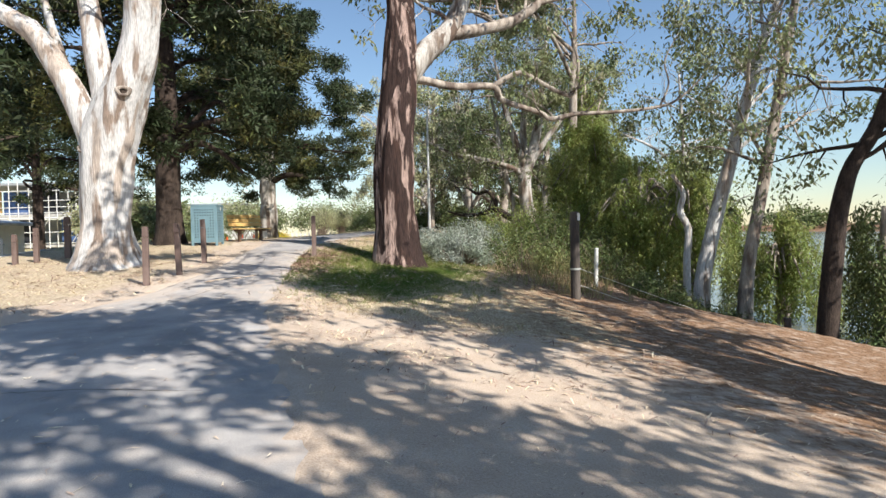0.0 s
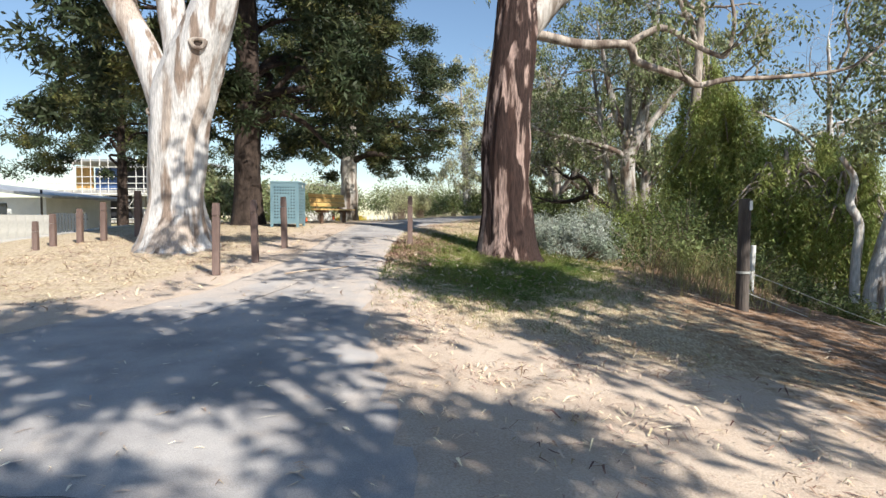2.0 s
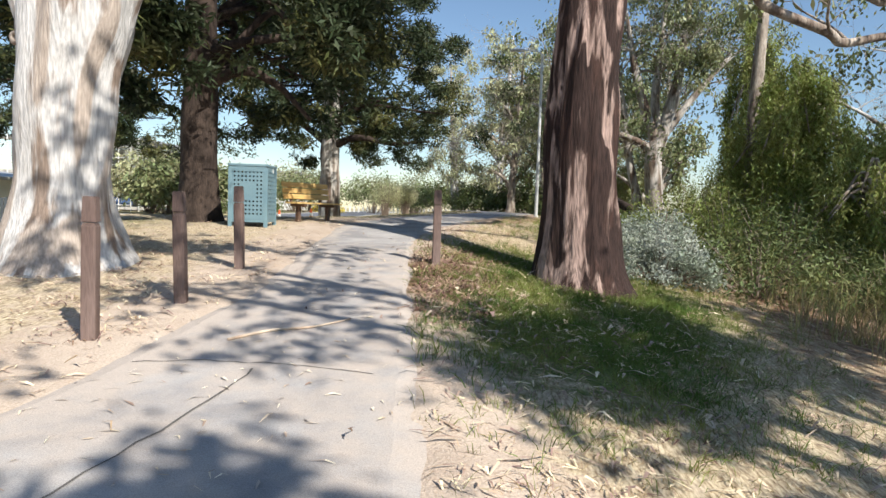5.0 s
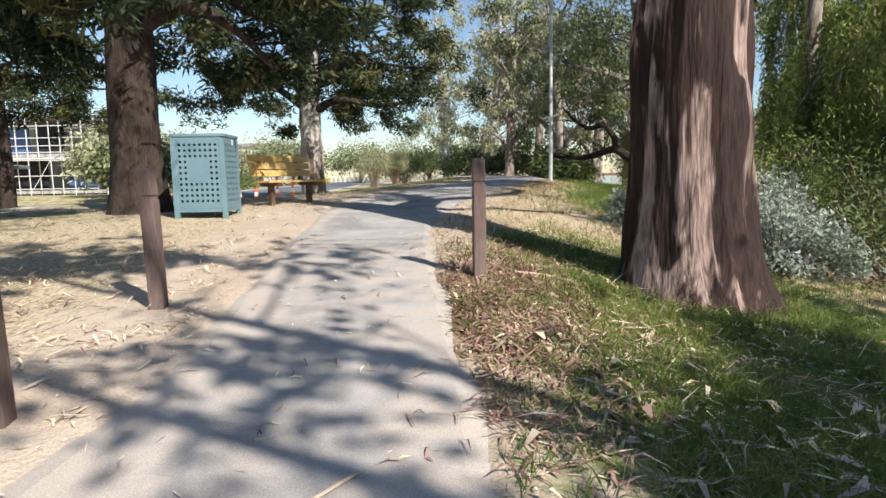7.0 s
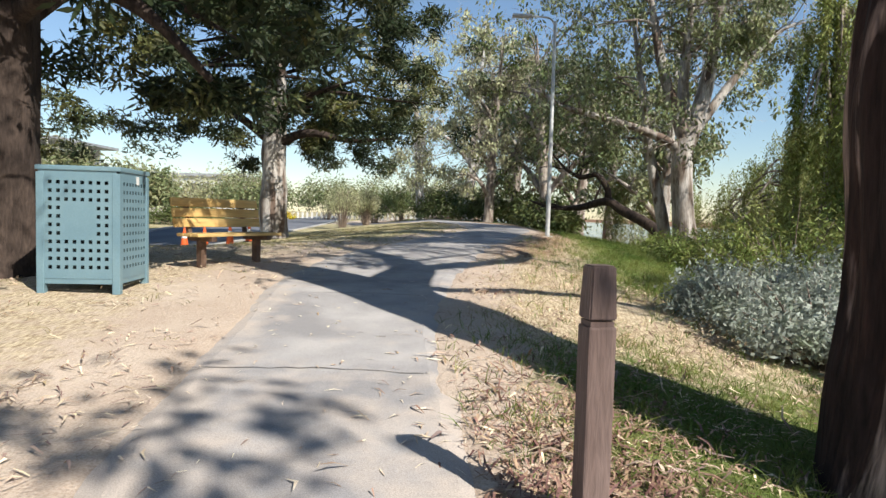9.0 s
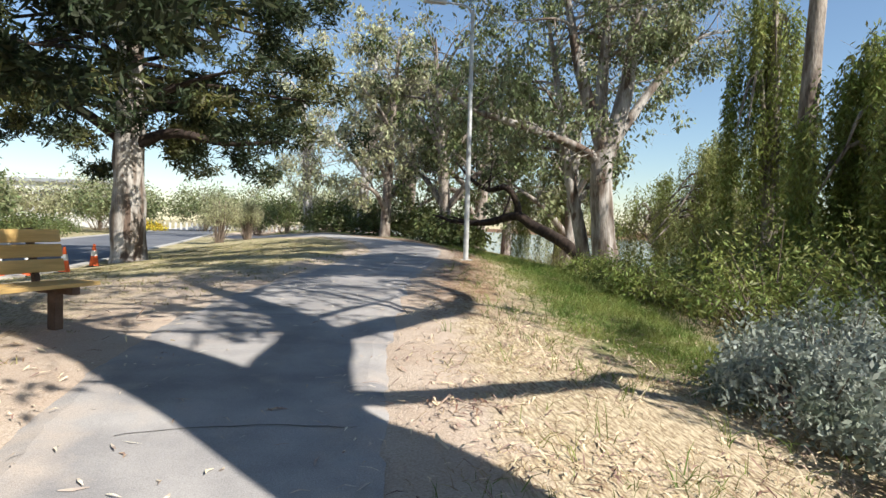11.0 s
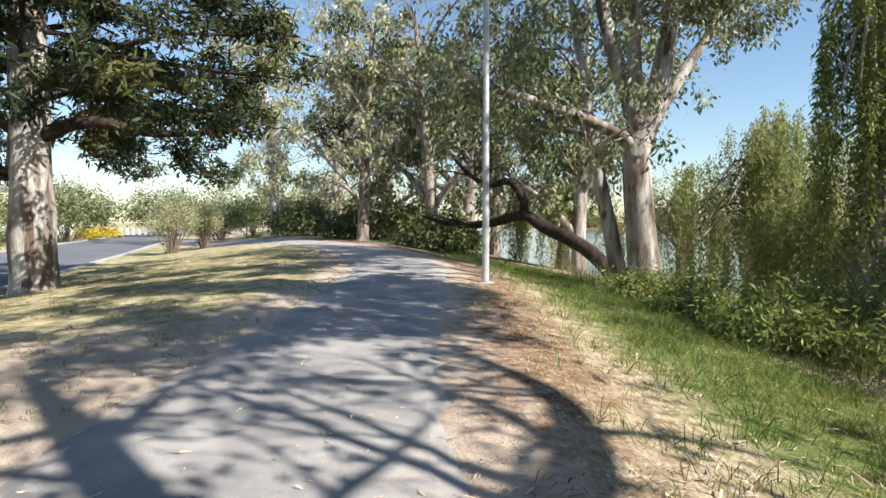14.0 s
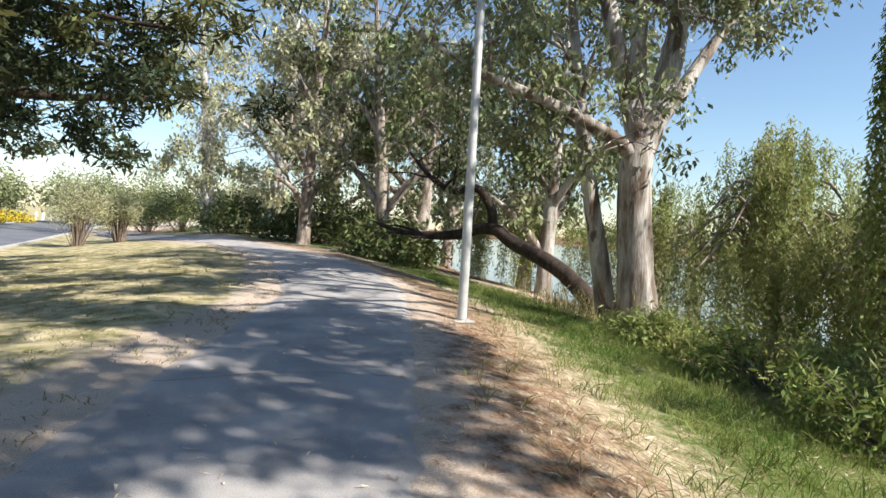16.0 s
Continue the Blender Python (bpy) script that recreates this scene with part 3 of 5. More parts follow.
def knot(parent, x, y, z, r, rz):
    """A healed branch scar: a thick bark ring round a dark hollow."""
    o = parent.location
    bm = bmesh.new()
    n, m = 18, 8
    vs = [[bm.verts.new((math.cos(a) * (r + 0.4 * r * math.cos(c)) * (1 + 0.12 * math.sin(a * 3)), 0.3 * r * math.sin(c), math.sin(a) * (r * 0.75 + 0.35 * r * math.cos(c)) * (1 + 0.1 * math.cos(a * 2)))) for c in (2 * math.pi * j / m for j in range(m))] for a in (2 * math.pi * i / n for i in range(n))]
    for i in range(n):
        for j in range(m):
            bm.faces.new((vs[i][j], vs[(i + 1) % n][j], vs[(i + 1) % n][(j + 1) % m], vs[i][(j + 1) % m]))
    p = part("knot", bm_mesh(bm, "knot", M_GREYBARK, True), parent, "dark healed branch scar")
    p.matrix_basis = pose(x - o.x, y - o.y, z - o.z, 0, 0, rz)
    bm = bmesh.new()
    bmesh.ops.create_uvsphere(bm, u_segments=14, v_segments=8, radius=r * 0.95, matrix=Matrix.Translation((0, 0.05, 0)) @ Matrix.Diagonal((1, 0.35, 0.78, 1)))
    part("hollow", bm_mesh(bm, "hollow", M_DARKBARK, True), p)


knot(gumL, -7.12, 14.02, 4.75, 0.125, 20)
knot(gumL, -8.2, 14.16, 3.5, 0.09, -20)

# brown gum on the grassy bank
g = gz(-1.1, 16.4)
tree("brown_gum_tree", "tall gum tree with furrowed reddish brown bark on the grassy bank",
     [[(-1.16, 16.4, g - 0.2, 0.84), (-1.18, 16.4, g + 0.2, 0.67), (-1.22, 16.4, g + 0.9, 0.56), (-1.24, 16.42, g + 2.0, 0.515), (-1.19, 16.5, 4.0, 0.48), (-1.08, 16.7, 5.6, 0.45), (-1.02, 16.95, 7.5, 0.36), (-1.2, 17.2, 9.5, 0.26), (-1.0, 17.5, 12.5, 0.1)],
      [(-0.98, 16.8, 5.5, 0.34), (-0.35, 17.2, 6.4, 0.31), (0.3, 17.7, 7.1, 0.28), (0.8, 18.0, 8.3, 0.2), (1.2, 18.3, 9.9, 0.15), (1.6, 18.6, 11.5, 0.07)],
      [(-0.95, 16.8, 5.6, 0.16), (-0.5, 17.0, 5.58, 0.12), (0.2, 17.2, 5.46, 0.105), (0.7, 17.4, 5.46, 0.10), (1.55, 17.7, 5.5, 0.095), (1.82, 17.8, 5.14, 0.085), (2.9, 18.0, 4.79, 0.075), (3.25, 18.1, 4.63, 0.07), (4.0, 18.2, 4.78, 0.062), (4.95, 18.4, 4.84, 0.055), (6.3, 18.6, 4.97, 0.045), (7.2, 18.8, 5.25, 0.035), (8.2, 19.0, 6.1, 0.015)],
      [(-1.05, 17.1, 8.4, 0.17), (-1.6, 17.4, 9.6, 0.13), (-2.3, 17.8, 11.0, 0.08), (-2.8, 18.2, 12.5, 0.04)],
      [(0.2, 17.65, 7.0, 0.2), (1.5, 18.4, 7.4, 0.18), (2.6, 18.8, 7.9, 0.15), (3.7, 19.2, 9.0, 0.1), (4.5, 19.6, 10.6, 0.04)],
      [(1.5, 17.7, 5.5, 0.08), (2.0, 17.75, 5.8, 0.075), (2.4, 17.8, 5.9, 0.07), (3.0, 17.9, 5.6, 0.065), (3.55, 18.0, 5.34, 0.06), (3.9, 18.1, 5.35, 0.055), (4.08, 18.2, 6.2, 0.045), (3.9, 18.3, 7.2, 0.02)],
      [(6.6, 18.65, 5.0, 0.035), (6.9, 18.7, 5.7, 0.03), (6.8, 18.7, 6.4, 0.022), (7.2, 18.7, 7.2, 0.01)]],
     M_BROWNBARK, M_GUMLEAF, 12, twigs=[(0, 0.82, 1, 7, 3.0, 2, 0.03), (1, 0.45, 1, 9, 2.6, 2, 0.03), (3, 0.55, 1, 6, 2.4, 2, 0.03), (4, 0.3, 1, 9, 2.3, 2, 0.03), (2, 0.5, 1, 7, 1.1, 1, 0.0), (5, 0.3, 1, 4, 0.9, 1, 0.0)],
     # crown clusters lie out of view, added to dapple the path and lawn
     leaf=(17, 0.16, 0.21, 0.08, 0.75, 1.0), cut=0.09, pale={1: M_RIVERGUM, 2: M_GREYBARK, 4: M_GREYBARK, 5: M_GREYBARK, 6: M_GREYBARK}, crown=[(4.4, 20.6, 11.7, 2.4, 0.8, 1150), (2.3, 20.0, 12.5, 2.2, 0.8, 760), (0.3, 22.4, 12.2, 2.4, 0.8, 760), (-0.9, 24.6, 12.4, 2.2, 0.8, 460)], rough=0.08, furrow=0.06, sides=64, dense=12)

# dark pine behind the bin, and the big pine by the street
def pine(name, label, x, y, r, top, limbs, seed, reach, low, bark, count, lean=(0.0, 0.0), pale=None):
    g = gz(x, y)
    rng = np.random.default_rng(seed)
    trunk = [(x, y, g - 0.2, r * 1.45), (x, y, g + 0.4, r * 1.1), (x + lean[0] * 0.3, y + lean[1] * 0.3, g + 2.0, r), (x + lean[0] * 0.7, y + lean[1] * 0.7, g + top * 0.45, r * 0.8), (x + lean[0], y + lean[1], g + top, 0.06)]
    out = [trunk] + limbs
    crown = []
    for k in range(count):
        a = rng.uniform(0, 2 * math.pi)
        u = rng.uniform(0, 1)
        z = g + low + (top - low) * u
        R = reach * (1 - 0.72 * u ** 1.6) * rng.uniform(0.2, 1.0)
        px, py = x + lean[0] * u + math.cos(a) * R, y + lean[1] * u + math.sin(a) * R
        if y < 30 and ((px > -8.0 and py < 19.2 and z < 7) or px > -5.2):
            continue
        w = rng.uniform(0.5, 0.95)
        crown.append((px, py, z + rng.uniform(-0.3, 0.5), w, w * 0.5, 52))
        if k % 8 == 0 and u > 0.1:
            s = (x + lean[0] * u * 0.9, y + lean[1] * u * 0.9, z - rng.uniform(0.2, 1.4), 0.075)
            bx, by = rng.normal(0, 0.4, 2)
            out.append([s, (s[0] + (px - s[0]) * 0.3 + bx, s[1] + (py - s[1]) * 0.3 + by, z + rng.uniform(-0.2, 0.6), 0.075), (s[0] + (px - s[0]) * 0.7 - bx, s[1] + (py - s[1]) * 0.7, z + rng.uniform(-0.3, 0.3), 0.045), (px, py, z, 0.015)])
    return tree(name, label, out, bark, M_PINELEAF, seed, crown=crown, leaf=(9, 0.13, 0.28, 0.066, 0.2, 0.75), gap=0.42, cut=-0.12, furrow=0.03, sides=20, rough=0.1, pale=pale)


pine("pine_tree", "dark-barked pine tree with drooping limbs behind the rubbish bin", -9.2, 20.9, 0.40, 13.0,
     [[(-9.15, 20.9, 4.2, 0.13), (-8.0, 20.3, 4.5, 0.11), (-7.2, 20.3, 4.2, 0.08), (-6.5, 20.4, 3.5, 0.04)],
      [(-9.15, 20.9, 5.0, 0.12), (-7.8, 20.5, 5.2, 0.1), (-6.6, 20.6, 5.3, 0.05)]], 21, 6.6, 2.9, M_DARKBARK, 400)
pine("pine_tree", "big spreading pine tree with a pale trunk beside the street", -10.9, 38.9, 0.52, 15.0,
     [[(-11.2, 38.9, 4.6, 0.2), (-9.5, 38.5, 5.2, 0.16), (-7.6, 38.0, 4.9, 0.1), (-5.6, 37.6, 5.0, 0.05)],
      [(-11.2, 38.9, 5.0, 0.2), (-12.6, 38.5, 6.0, 0.14), (-14.2, 38.2, 6.4, 0.07)]], 22, 8.2, 3.6, M_DARKBARK, 520, pale={0: M_RIVERGUM})


pine("pine_tree", "dark spreading pine tree across the street", -23.5, 36.0, 0.3, 10.5, [], 23, 5.8, 4.1, M_DARKBARK, 200)


# river gum with the clean fork beyond the lamp pole
g = gz(5.2, 36.5)
tree("forked_gum_tree", "river gum with a grey forked trunk on the bank",
     [[(5.25, 36.5, g - 0.3, 0.66), (5.2, 36.5, g + 0.4, 0.5), (5.05, 36.5, 2.4, 0.40), (4.9, 36.5, 4.4, 0.38), (5.2, 36.5, 5.4, 0.32), (5.7, 36.5, 7.2, 0.25), (6.0, 36.6, 9.5, 0.18), (6.4, 36.6, 13, 0.06)],
      [(4.85, 36.5, 4.6, 0.2), (4.3, 36.4, 5.0, 0.17), (2.9, 36.2, 5.5, 0.13), (1.5, 36.0, 5.8, 0.11), (0.4, 36.0, 6.1, 0.09), (-0.8, 36.0, 6.7, 0.04)],
      [(5.0, 36.5, 5.0, 0.26), (4.6, 36.6, 6.2, 0.22), (4.1, 36.6, 7.6, 0.19), (3.7, 36.7, 9.5, 0.13), (3.2, 36.8, 12, 0.05)],
      [(5.1, 36.5, 5.4, 0.22), (4.9, 36.7, 6.8, 0.2), (5.0, 36.8, 8.6, 0.16), (5.2, 36.8, 12, 0.06)],
      [(5.3, 36.5, 5.4, 0.2), (6.0, 36.5, 6.4, 0.17), (7.2, 36.6, 8.0, 0.12), (8.4, 36.6, 9.2, 0.06), (9.6, 36.6, 9.6, 0.02)],
      [(4.75, 37.0, g + 0.1, 0.25), (4.4, 37.0, 2.4, 0.21), (3.9, 37.0, 4.4, 0.18), (3.5, 37.1, 7.0, 0.12), (3.0, 37.2, 10, 0.05)]],
     M_RIVERGUM, M_GUMLEAF, 31, twigs=[(0, 0.75, 1, 11, 2.8, 2, 0.03), (1, 0.55, 1, 8, 1.8, 2, 0.06), (2, 0.6, 1, 11, 2.4, 2, 0.04), (3, 0.62, 1, 10, 2.4, 2, 0.04), (4, 0.5, 1, 10, 2.0, 2, 0.04), (5, 0.5, 1, 11, 2.4, 2, 0.05)],
     leaf=(23, 0.21, 0.2, 0.076, 0.75, 1.0), cut=0.0, gap=0.7, furrow=0.03, sides=28, dense=8)

# leaning dark limb of a half-fallen gum by the water
g = gz(5.4, 40)
tree("fallen_gum_tree", "half-fallen gum with a dark crooked limb lying along the bank",
     [[(6.0, 39.0, gz(6, 39) - 0.1, 0.30), (5.2, 40.0, 1.7, 0.25), (4.2, 41.5, 2.5, 0.22), (3.6, 42, 2.9, 0.19), (2.6, 43, 2.6, 0.15), (1.4, 44, 2.6, 0.1), (0.4, 44.5, 2.9, 0.04)],
      [(3.7, 42, 2.85, 0.17), (3.6, 42, 3.5, 0.15), (3.1, 42, 4.1, 0.13), (2.5, 42.5, 4.0, 0.11), (1.9, 43, 4.4, 0.08), (1.2, 43.3, 5.2, 0.04)]],
     M_DARKBARK, M_SHRUBLEAF, 32, twigs=[(0, 0.6, 1, 5, 1.6, 1, 0.0), (1, 0.6, 1, 6, 2.0, 2, 0.0)], leaf=(6, 0.3, 0.16, 0.04, 0.6, 1.0))


def gum(name, label, x, y, h, r, lean, seed, bark, leafmat, spread=3.5, low=0.45, per=6, leaflen=0.2, limbs=6, level=2, cut=0.05):
    """A free-standing gum: leaning trunk, rising limbs, hanging leaf sprays."""
    rng = np.random.default_rng(seed)
    g = gz(x, y)
    lx, ly = lean
    trunk = [(x, y, g - 0.3, r * 1.4), (x + lx * 0.04, y, g + 0.5, r * 1.05), (x + lx * 0.25, y + ly * 0.25, g + h * 0.28, r * 0.9), (x + lx * 0.6, y + ly * 0.6, g + h * 0.6, r * 0.6), (x + lx, y + ly, g + h, 0.04)]
    ls = [trunk]
    tw = [(0, 0.55, 1, 9, spread * 0.8, level, 0.03)]
    line = catmull(trunk, 5)
    for k in range(limbs):
        u = low + (0.9 - low) * (k + rng.uniform(0, 0.7)) / limbs
        q = line[int(u * (len(line) - 1))]
        a = rng.uniform(0, 2 * math.pi)
        R = spread * rng.uniform(0.6, 1.1)
        p1 = (q[0] + math.cos(a) * R * 0.4, q[1] + math.sin(a) * R * 0.4, q[2] + R * 0.45, q[3] * 0.45)
        p2 = (q[0] + math.cos(a) * R, q[1] + math.sin(a) * R, q[2] + R * rng.uniform(0.5, 1.0), 0.03)
        ls.append([(q[0], q[1], q[2], q[3] * 0.6), p1, p2])
        tw.append((k + 1, 0.35, 1, 5, spread * 0.55, level, 0.05))
    return tree(name, label, ls, bark, leafmat, seed, twigs=tw, cut=cut, leaf=(per * 2 + 3, 0.24, leaflen, leaflen * 0.44, 0.75, 1.0), rough=0.08)


def willow(name, label, x, y, h, R, seed, strands=420, base=None, leafmat=None):
    """A crown of long hanging strands over a short trunk."""
    rng = np.random.default_rng(seed)
    g = gz(x, y) if base is None else base
    t = thing(name, label, "tree", (x, y, g))
    wood = Wood(rng)
    wood.limb(catmull([(0, 0, -0.3, 0.4), (0.1, 0, h * 0.3, 0.28), (0.2, 0.1, h * 0.6, 0.2), (0.1, 0, h * 0.9, 0.05)], 4), 10)
    quads = []
    for k in range(26 if R > 1.4 else 7):
        a = rng.uniform(0, 2 * math.pi)
        rr = R * rng.uniform(0.4, 0.95)
        zz = h * (0.93 - 0.30 * (rr / R) ** 2) * rng.uniform(0.8, 0.95)
        wood.limb(catmull([(0.1, 0, h * rng.uniform(0.35, 0.6), 0.06), (math.cos(a) * rr * 0.5, math.sin(a) * rr * 0.5, zz, 0.05), (math.cos(a) * rr, math.sin(a) * rr, zz - h * 0.16, 0.012)], 4), 5)
    for k in range(strands):
        if k % 9 == 0:
            ca, cu, cl = rng.uniform(0, 2 * math.pi), rng.uniform(0, 1) ** 0.6, rng.uniform(0.3, 0.85)
        a = ca + rng.normal(0, 0.10)
        u = min(1.08, abs(cu + rng.normal(0, 0.06)))
        px, py = math.cos(a) * R * u, math.sin(a) * R * u
        lump = 0.5 + 0.5 * math.sin(a * 5 + seed) * math.sin(u * 9 + seed)
        z0 = h * (1.0 - 0.42 * u * u) * (0.86 + 0.14 * lump) + rng.normal(0, 0.12)
        if noise.noise((px * 1.1 + seed, py * 1.1, z0 * 0.3)) < -0.2:
            continue
        L = min(z0 * 0.97, cl * rng.uniform(0.75, 1.1) * h)
        n = max(6, int(L / 0.075))
        s = np.linspace(0, 1, n)
        sway = rng.normal(0, 0.12, 2)
        c = np.stack([px + sway[0] * s + 0.05 * np.sin(s * 9 + k), py + sway[1] * s, z0 - L * s], 1)
        quads.append(leaf_quads(rng, c, 2, 0.05, 0.165, 0.038, 0.8))
    part("trunk", mesh_of("trunk", wood.v, wood.f, M_GREYBARK, True), t)
    part("crown", quads_mesh("crown", np.concatenate(quads), leafmat or M_WILLOWLEAF), t)
    return t


def shrub(name, label, x, y, r, h, seed, leafmat, count=260, per=10, leaflen=0.10, width=0.03, hang=0.2, category="shrub", spread=0.10, stems=True, lift=0.0):
    rng = np.random.default_rng(seed)
    g = gz(x, y)
    t = thing(name, label, category, (x, y, g))
    wood = Wood(rng)
    ends = []
    for k in range(count):
        a, u = rng.uniform(0, 2 * math.pi), rng.uniform(0, 1) ** 0.5
        w = rng.uniform(0.15, 1) ** 0.7
        dome = math.sqrt(max(0, 1 - u * u * 0.85)) * (0.8 + 0.25 * noise.noise((math.cos(a) * 2 * u + seed, math.sin(a) * 2 * u, 1.0)))
        px, py = math.cos(a) * r * u, math.sin(a) * r * u
        z = lift + max(0.06, (h - lift) * dome * w) + gz(x + px, y + py) - g
        if noise.noise((px * 1.6 + seed, py * 1.6, z * 1.6)) < -0.05:
            continue
        for q in (0.82, 0.88, 0.94, 1.0):
            ends.append((px * q, py * q, z * (q if not stems else q * q)))
        if stems and k % 6 == 0:
            wood.limb(catmull([(px * 0.15, py * 0.15, -0.05, 0.02), (px * 0.6, py * 0.6, z * 0.6, 0.012), (px, py, z, 0.004)], 3), 4)
    if lift:
        tw = Wood(rng)
        for k in range(3):
            tw.limb(catmull([(0.1 * k, 0.05 * k, -0.1, 0.09), (0.14 * k, 0, lift * 0.8, 0.07), (0.4 * k - 0.4, 0.3 - 0.2 * k, h * 0.7, 0.03)], 4), 7)
        part("trunk", mesh_of("trunk", tw.v, tw.f, M_TWIG, True), t)
    if stems:
        part("stem", mesh_of("stem", wood.v, wood.f, M_TWIG, True), t)["kind"] = "stuff"
    part("foliage", quads_mesh("foliage", leaf_quads(rng, ends, max(2, per // 3), spread * 0.75, leaflen, width, hang), leafmat), t)
    return t


# white-trunked gums along the water
def slim(name, label, pts, bark, seed, tw, leafmat=M_GUMLEAF):
    pts = [(*p[:2], gz(p[0], p[1]) - 0.2, p[3]) if i == 0 else p for i, p in enumerate(pts)]
    return tree(name, label, [pts], bark, leafmat, seed, twigs=tw, leaf=(20, 0.2, 0.2, 0.076, 0.8, 1.0))


slim("white_gum_tree", "slender leaning white-trunked gum at the water's edge", [(8.3, 20, 0, 0.3), (8.5, 20, 0.2, 0.25), (9.4, 20, 3.7, 0.2), (10.3, 20, 6.8, 0.15), (11.5, 20.3, 10, 0.05)], M_WHITEGUM, 41, [(0, 0.5, 1, 14, 2.8, 2, 0.03)])
slim("dark_gum_tree", "slender dark-trunked gum leaning over the water's edge", [(9.2, 19, 0, 0.26), (9.4, 19, 0.2, 0.2), (10.0, 19, 3.3, 0.17), (10.9, 19, 8.2, 0.12), (11.6, 19, 11.5, 0.04)], M_GREYBARK, 42, [(0, 0.5, 1, 14, 3.0, 2, 0.03)])
slim("dark_gum_tree", "dark shaggy gum trunk leaning by the water", [(9.9, 16, 0, 0.28), (10.1, 16, 0.4, 0.24), (10.5, 16, 2.6, 0.2), (11.4, 16, 4.2, 0.17), (12.4, 16, 7.5, 0.1), (13, 16, 10, 0.03)], M_DARKBARK, 43, [(0, 0.42, 1, 14, 2.6, 2, 0.06)])
slim("white_gum_sapling", "thin crooked white trunk with broken top near the water", [(7.9, 20, 0, 0.14), (7.9, 20, 0.2, 0.12), (7.95, 20, 1.3, 0.11), (7.7, 20, 1.9, 0.1), (7.8, 20, 2.5, 0.09), (7.45, 20, 3.1, 0.06)], M_WHITEGUM, 44, [])
tree("tall_gum_tree", "tall bare pinkish gum trunk rising out of the willows",
     [[(6.0, 28.5, gz(6.0, 28.5) - 0.2, 0.3), (6.0, 28.5, 1.5, 0.24), (6.05, 28.5, 5.0, 0.2), (6.2, 28.5, 9.0, 0.15), (6.3, 28.6, 13, 0.05)],
      [(6.15, 28.5, 8.2, 0.1), (4.8, 27.0, 10, 0.08), (2.6, 24.6, 11.5, 0.03)], [(6.2, 28.5, 9.5, 0.1), (4, 28.5, 11.5, 0.07), (1.2, 27.5, 12.5, 0.02)], [(6.2, 28.5, 9, 0.1), (5.5, 30.5, 11, 0.06), (4.5, 32.5, 12, 0.02)]],
     # crown clusters added mostly above the view to throw shade streaks on the lawn
     M_GREYBARK, M_GUMLEAF, 45, twigs=[(0, 0.75, 1, 6, 2.2, 2, 0.02), (1, 0.5, 1, 6, 2.0, 2, 0.02), (2, 0.45, 1, 7, 2.0, 2, 0.02), (3, 0.45, 1, 6, 2.0, 2, 0.02)], crown=[(3.1, 24.7, 11.8, 2.6, 0.8, 1000), (1.7, 27.7, 12.3, 2.6, 0.8, 900), (4.8, 22.8, 11.6, 2.3, 0.7, 950), (4.6, 31.2, 12.0, 2.4, 0.8, 360)], leaf=(17, 0.16, 0.21, 0.1, 0.7, 1.0), cut=0.06)

# willows and bushes of the bank
for i, (x, y, h, R, n) in enumerate(((7.4, 23.5, 5.0, 2.4, 520), (9.6, 25.8, 6.2, 2.7, 480), (6.4, 26.6, 6.7, 2.0, 620), (9.2, 33.6, 5.2, 2.0, 420), (7.2, 31.3, 9.8, 1.15, 190), (11.8, 21.6, 5.0, 1.8, 360),
                                          (10.4, 37.5, 7.4, 3.4, 620), (12.0, 45.0, 7.0, 3.2, 380), (8.2, 49.0, 6.0, 3.0, 380), (12.5, 31.0, 6.4, 2.6, 360), (11.9, 16.8, 5.6, 1.3, 330), (8.6, 21.8, 5.4, 1.5, 340))):
    willow("willow_tree", "weeping willow with long hanging green strands on the bank", x, y, h, R, 60 + i, n, leafmat=M_PALEWILLOW if i in (3, 6, 7, 8) else M_SHRUBLEAF if i == 10 else M_WILLOWLEAF)
for i, (x, y, r, h) in enumerate(((2.4, 18.8, 1.5, 1.6), (3.8, 21.0, 1.8, 2.4), (5.0, 19.2, 1.5, 1.5), (2.9, 25.4, 1.5, 2.6), (3.4, 22.8, 1.7, 2.7), (6.0, 22.0, 1.6, 2.0), (2.6, 28.3, 1.2, 1.3), (6.4, 17.8, 1.2, 1.0), (3.4, 30.6, 1.3, 1.4), (3.4, 33.2, 1.0, 0.8), (5.0, 25.0, 2.0, 4.0), (4.4, 28.2, 1.5, 3.0), (11.2, 15.8, 1.5, 2.0), (12.8, 17.6, 1.8, 2.6), (8.8, 18.2, 1.2, 1.1), (10.4, 14.2, 1.0, 0.9))):
    shrub("riverside_shrub", "dense dark green shrub on the river bank", x, y, r, h, 80 + i, M_WILLOWLEAF if y > 22.5 else M_SHRUBLEAF, 460, 12, 0.13, 0.032, 0.45, spread=0.16)
for i, (x, y, r, h) in enumerate(((0.5, 18.2, 1.0, 1.25), (-0.1, 19.4, 0.9, 1.1), (0.9, 19.8, 1.1, 1.6), (-0.3, 20.8, 0.85, 0.9), (0.6, 21.6, 1.0, 1.25), (1.6, 22.6, 1.0, 1.3))):
    shrub("saltbush", "silvery grey saltbush growing on the bank", x, y, r, h, 90 + i, M_SILVERLEAF, 460, 18, 0.075, 0.03, 0.0, spread=0.08)

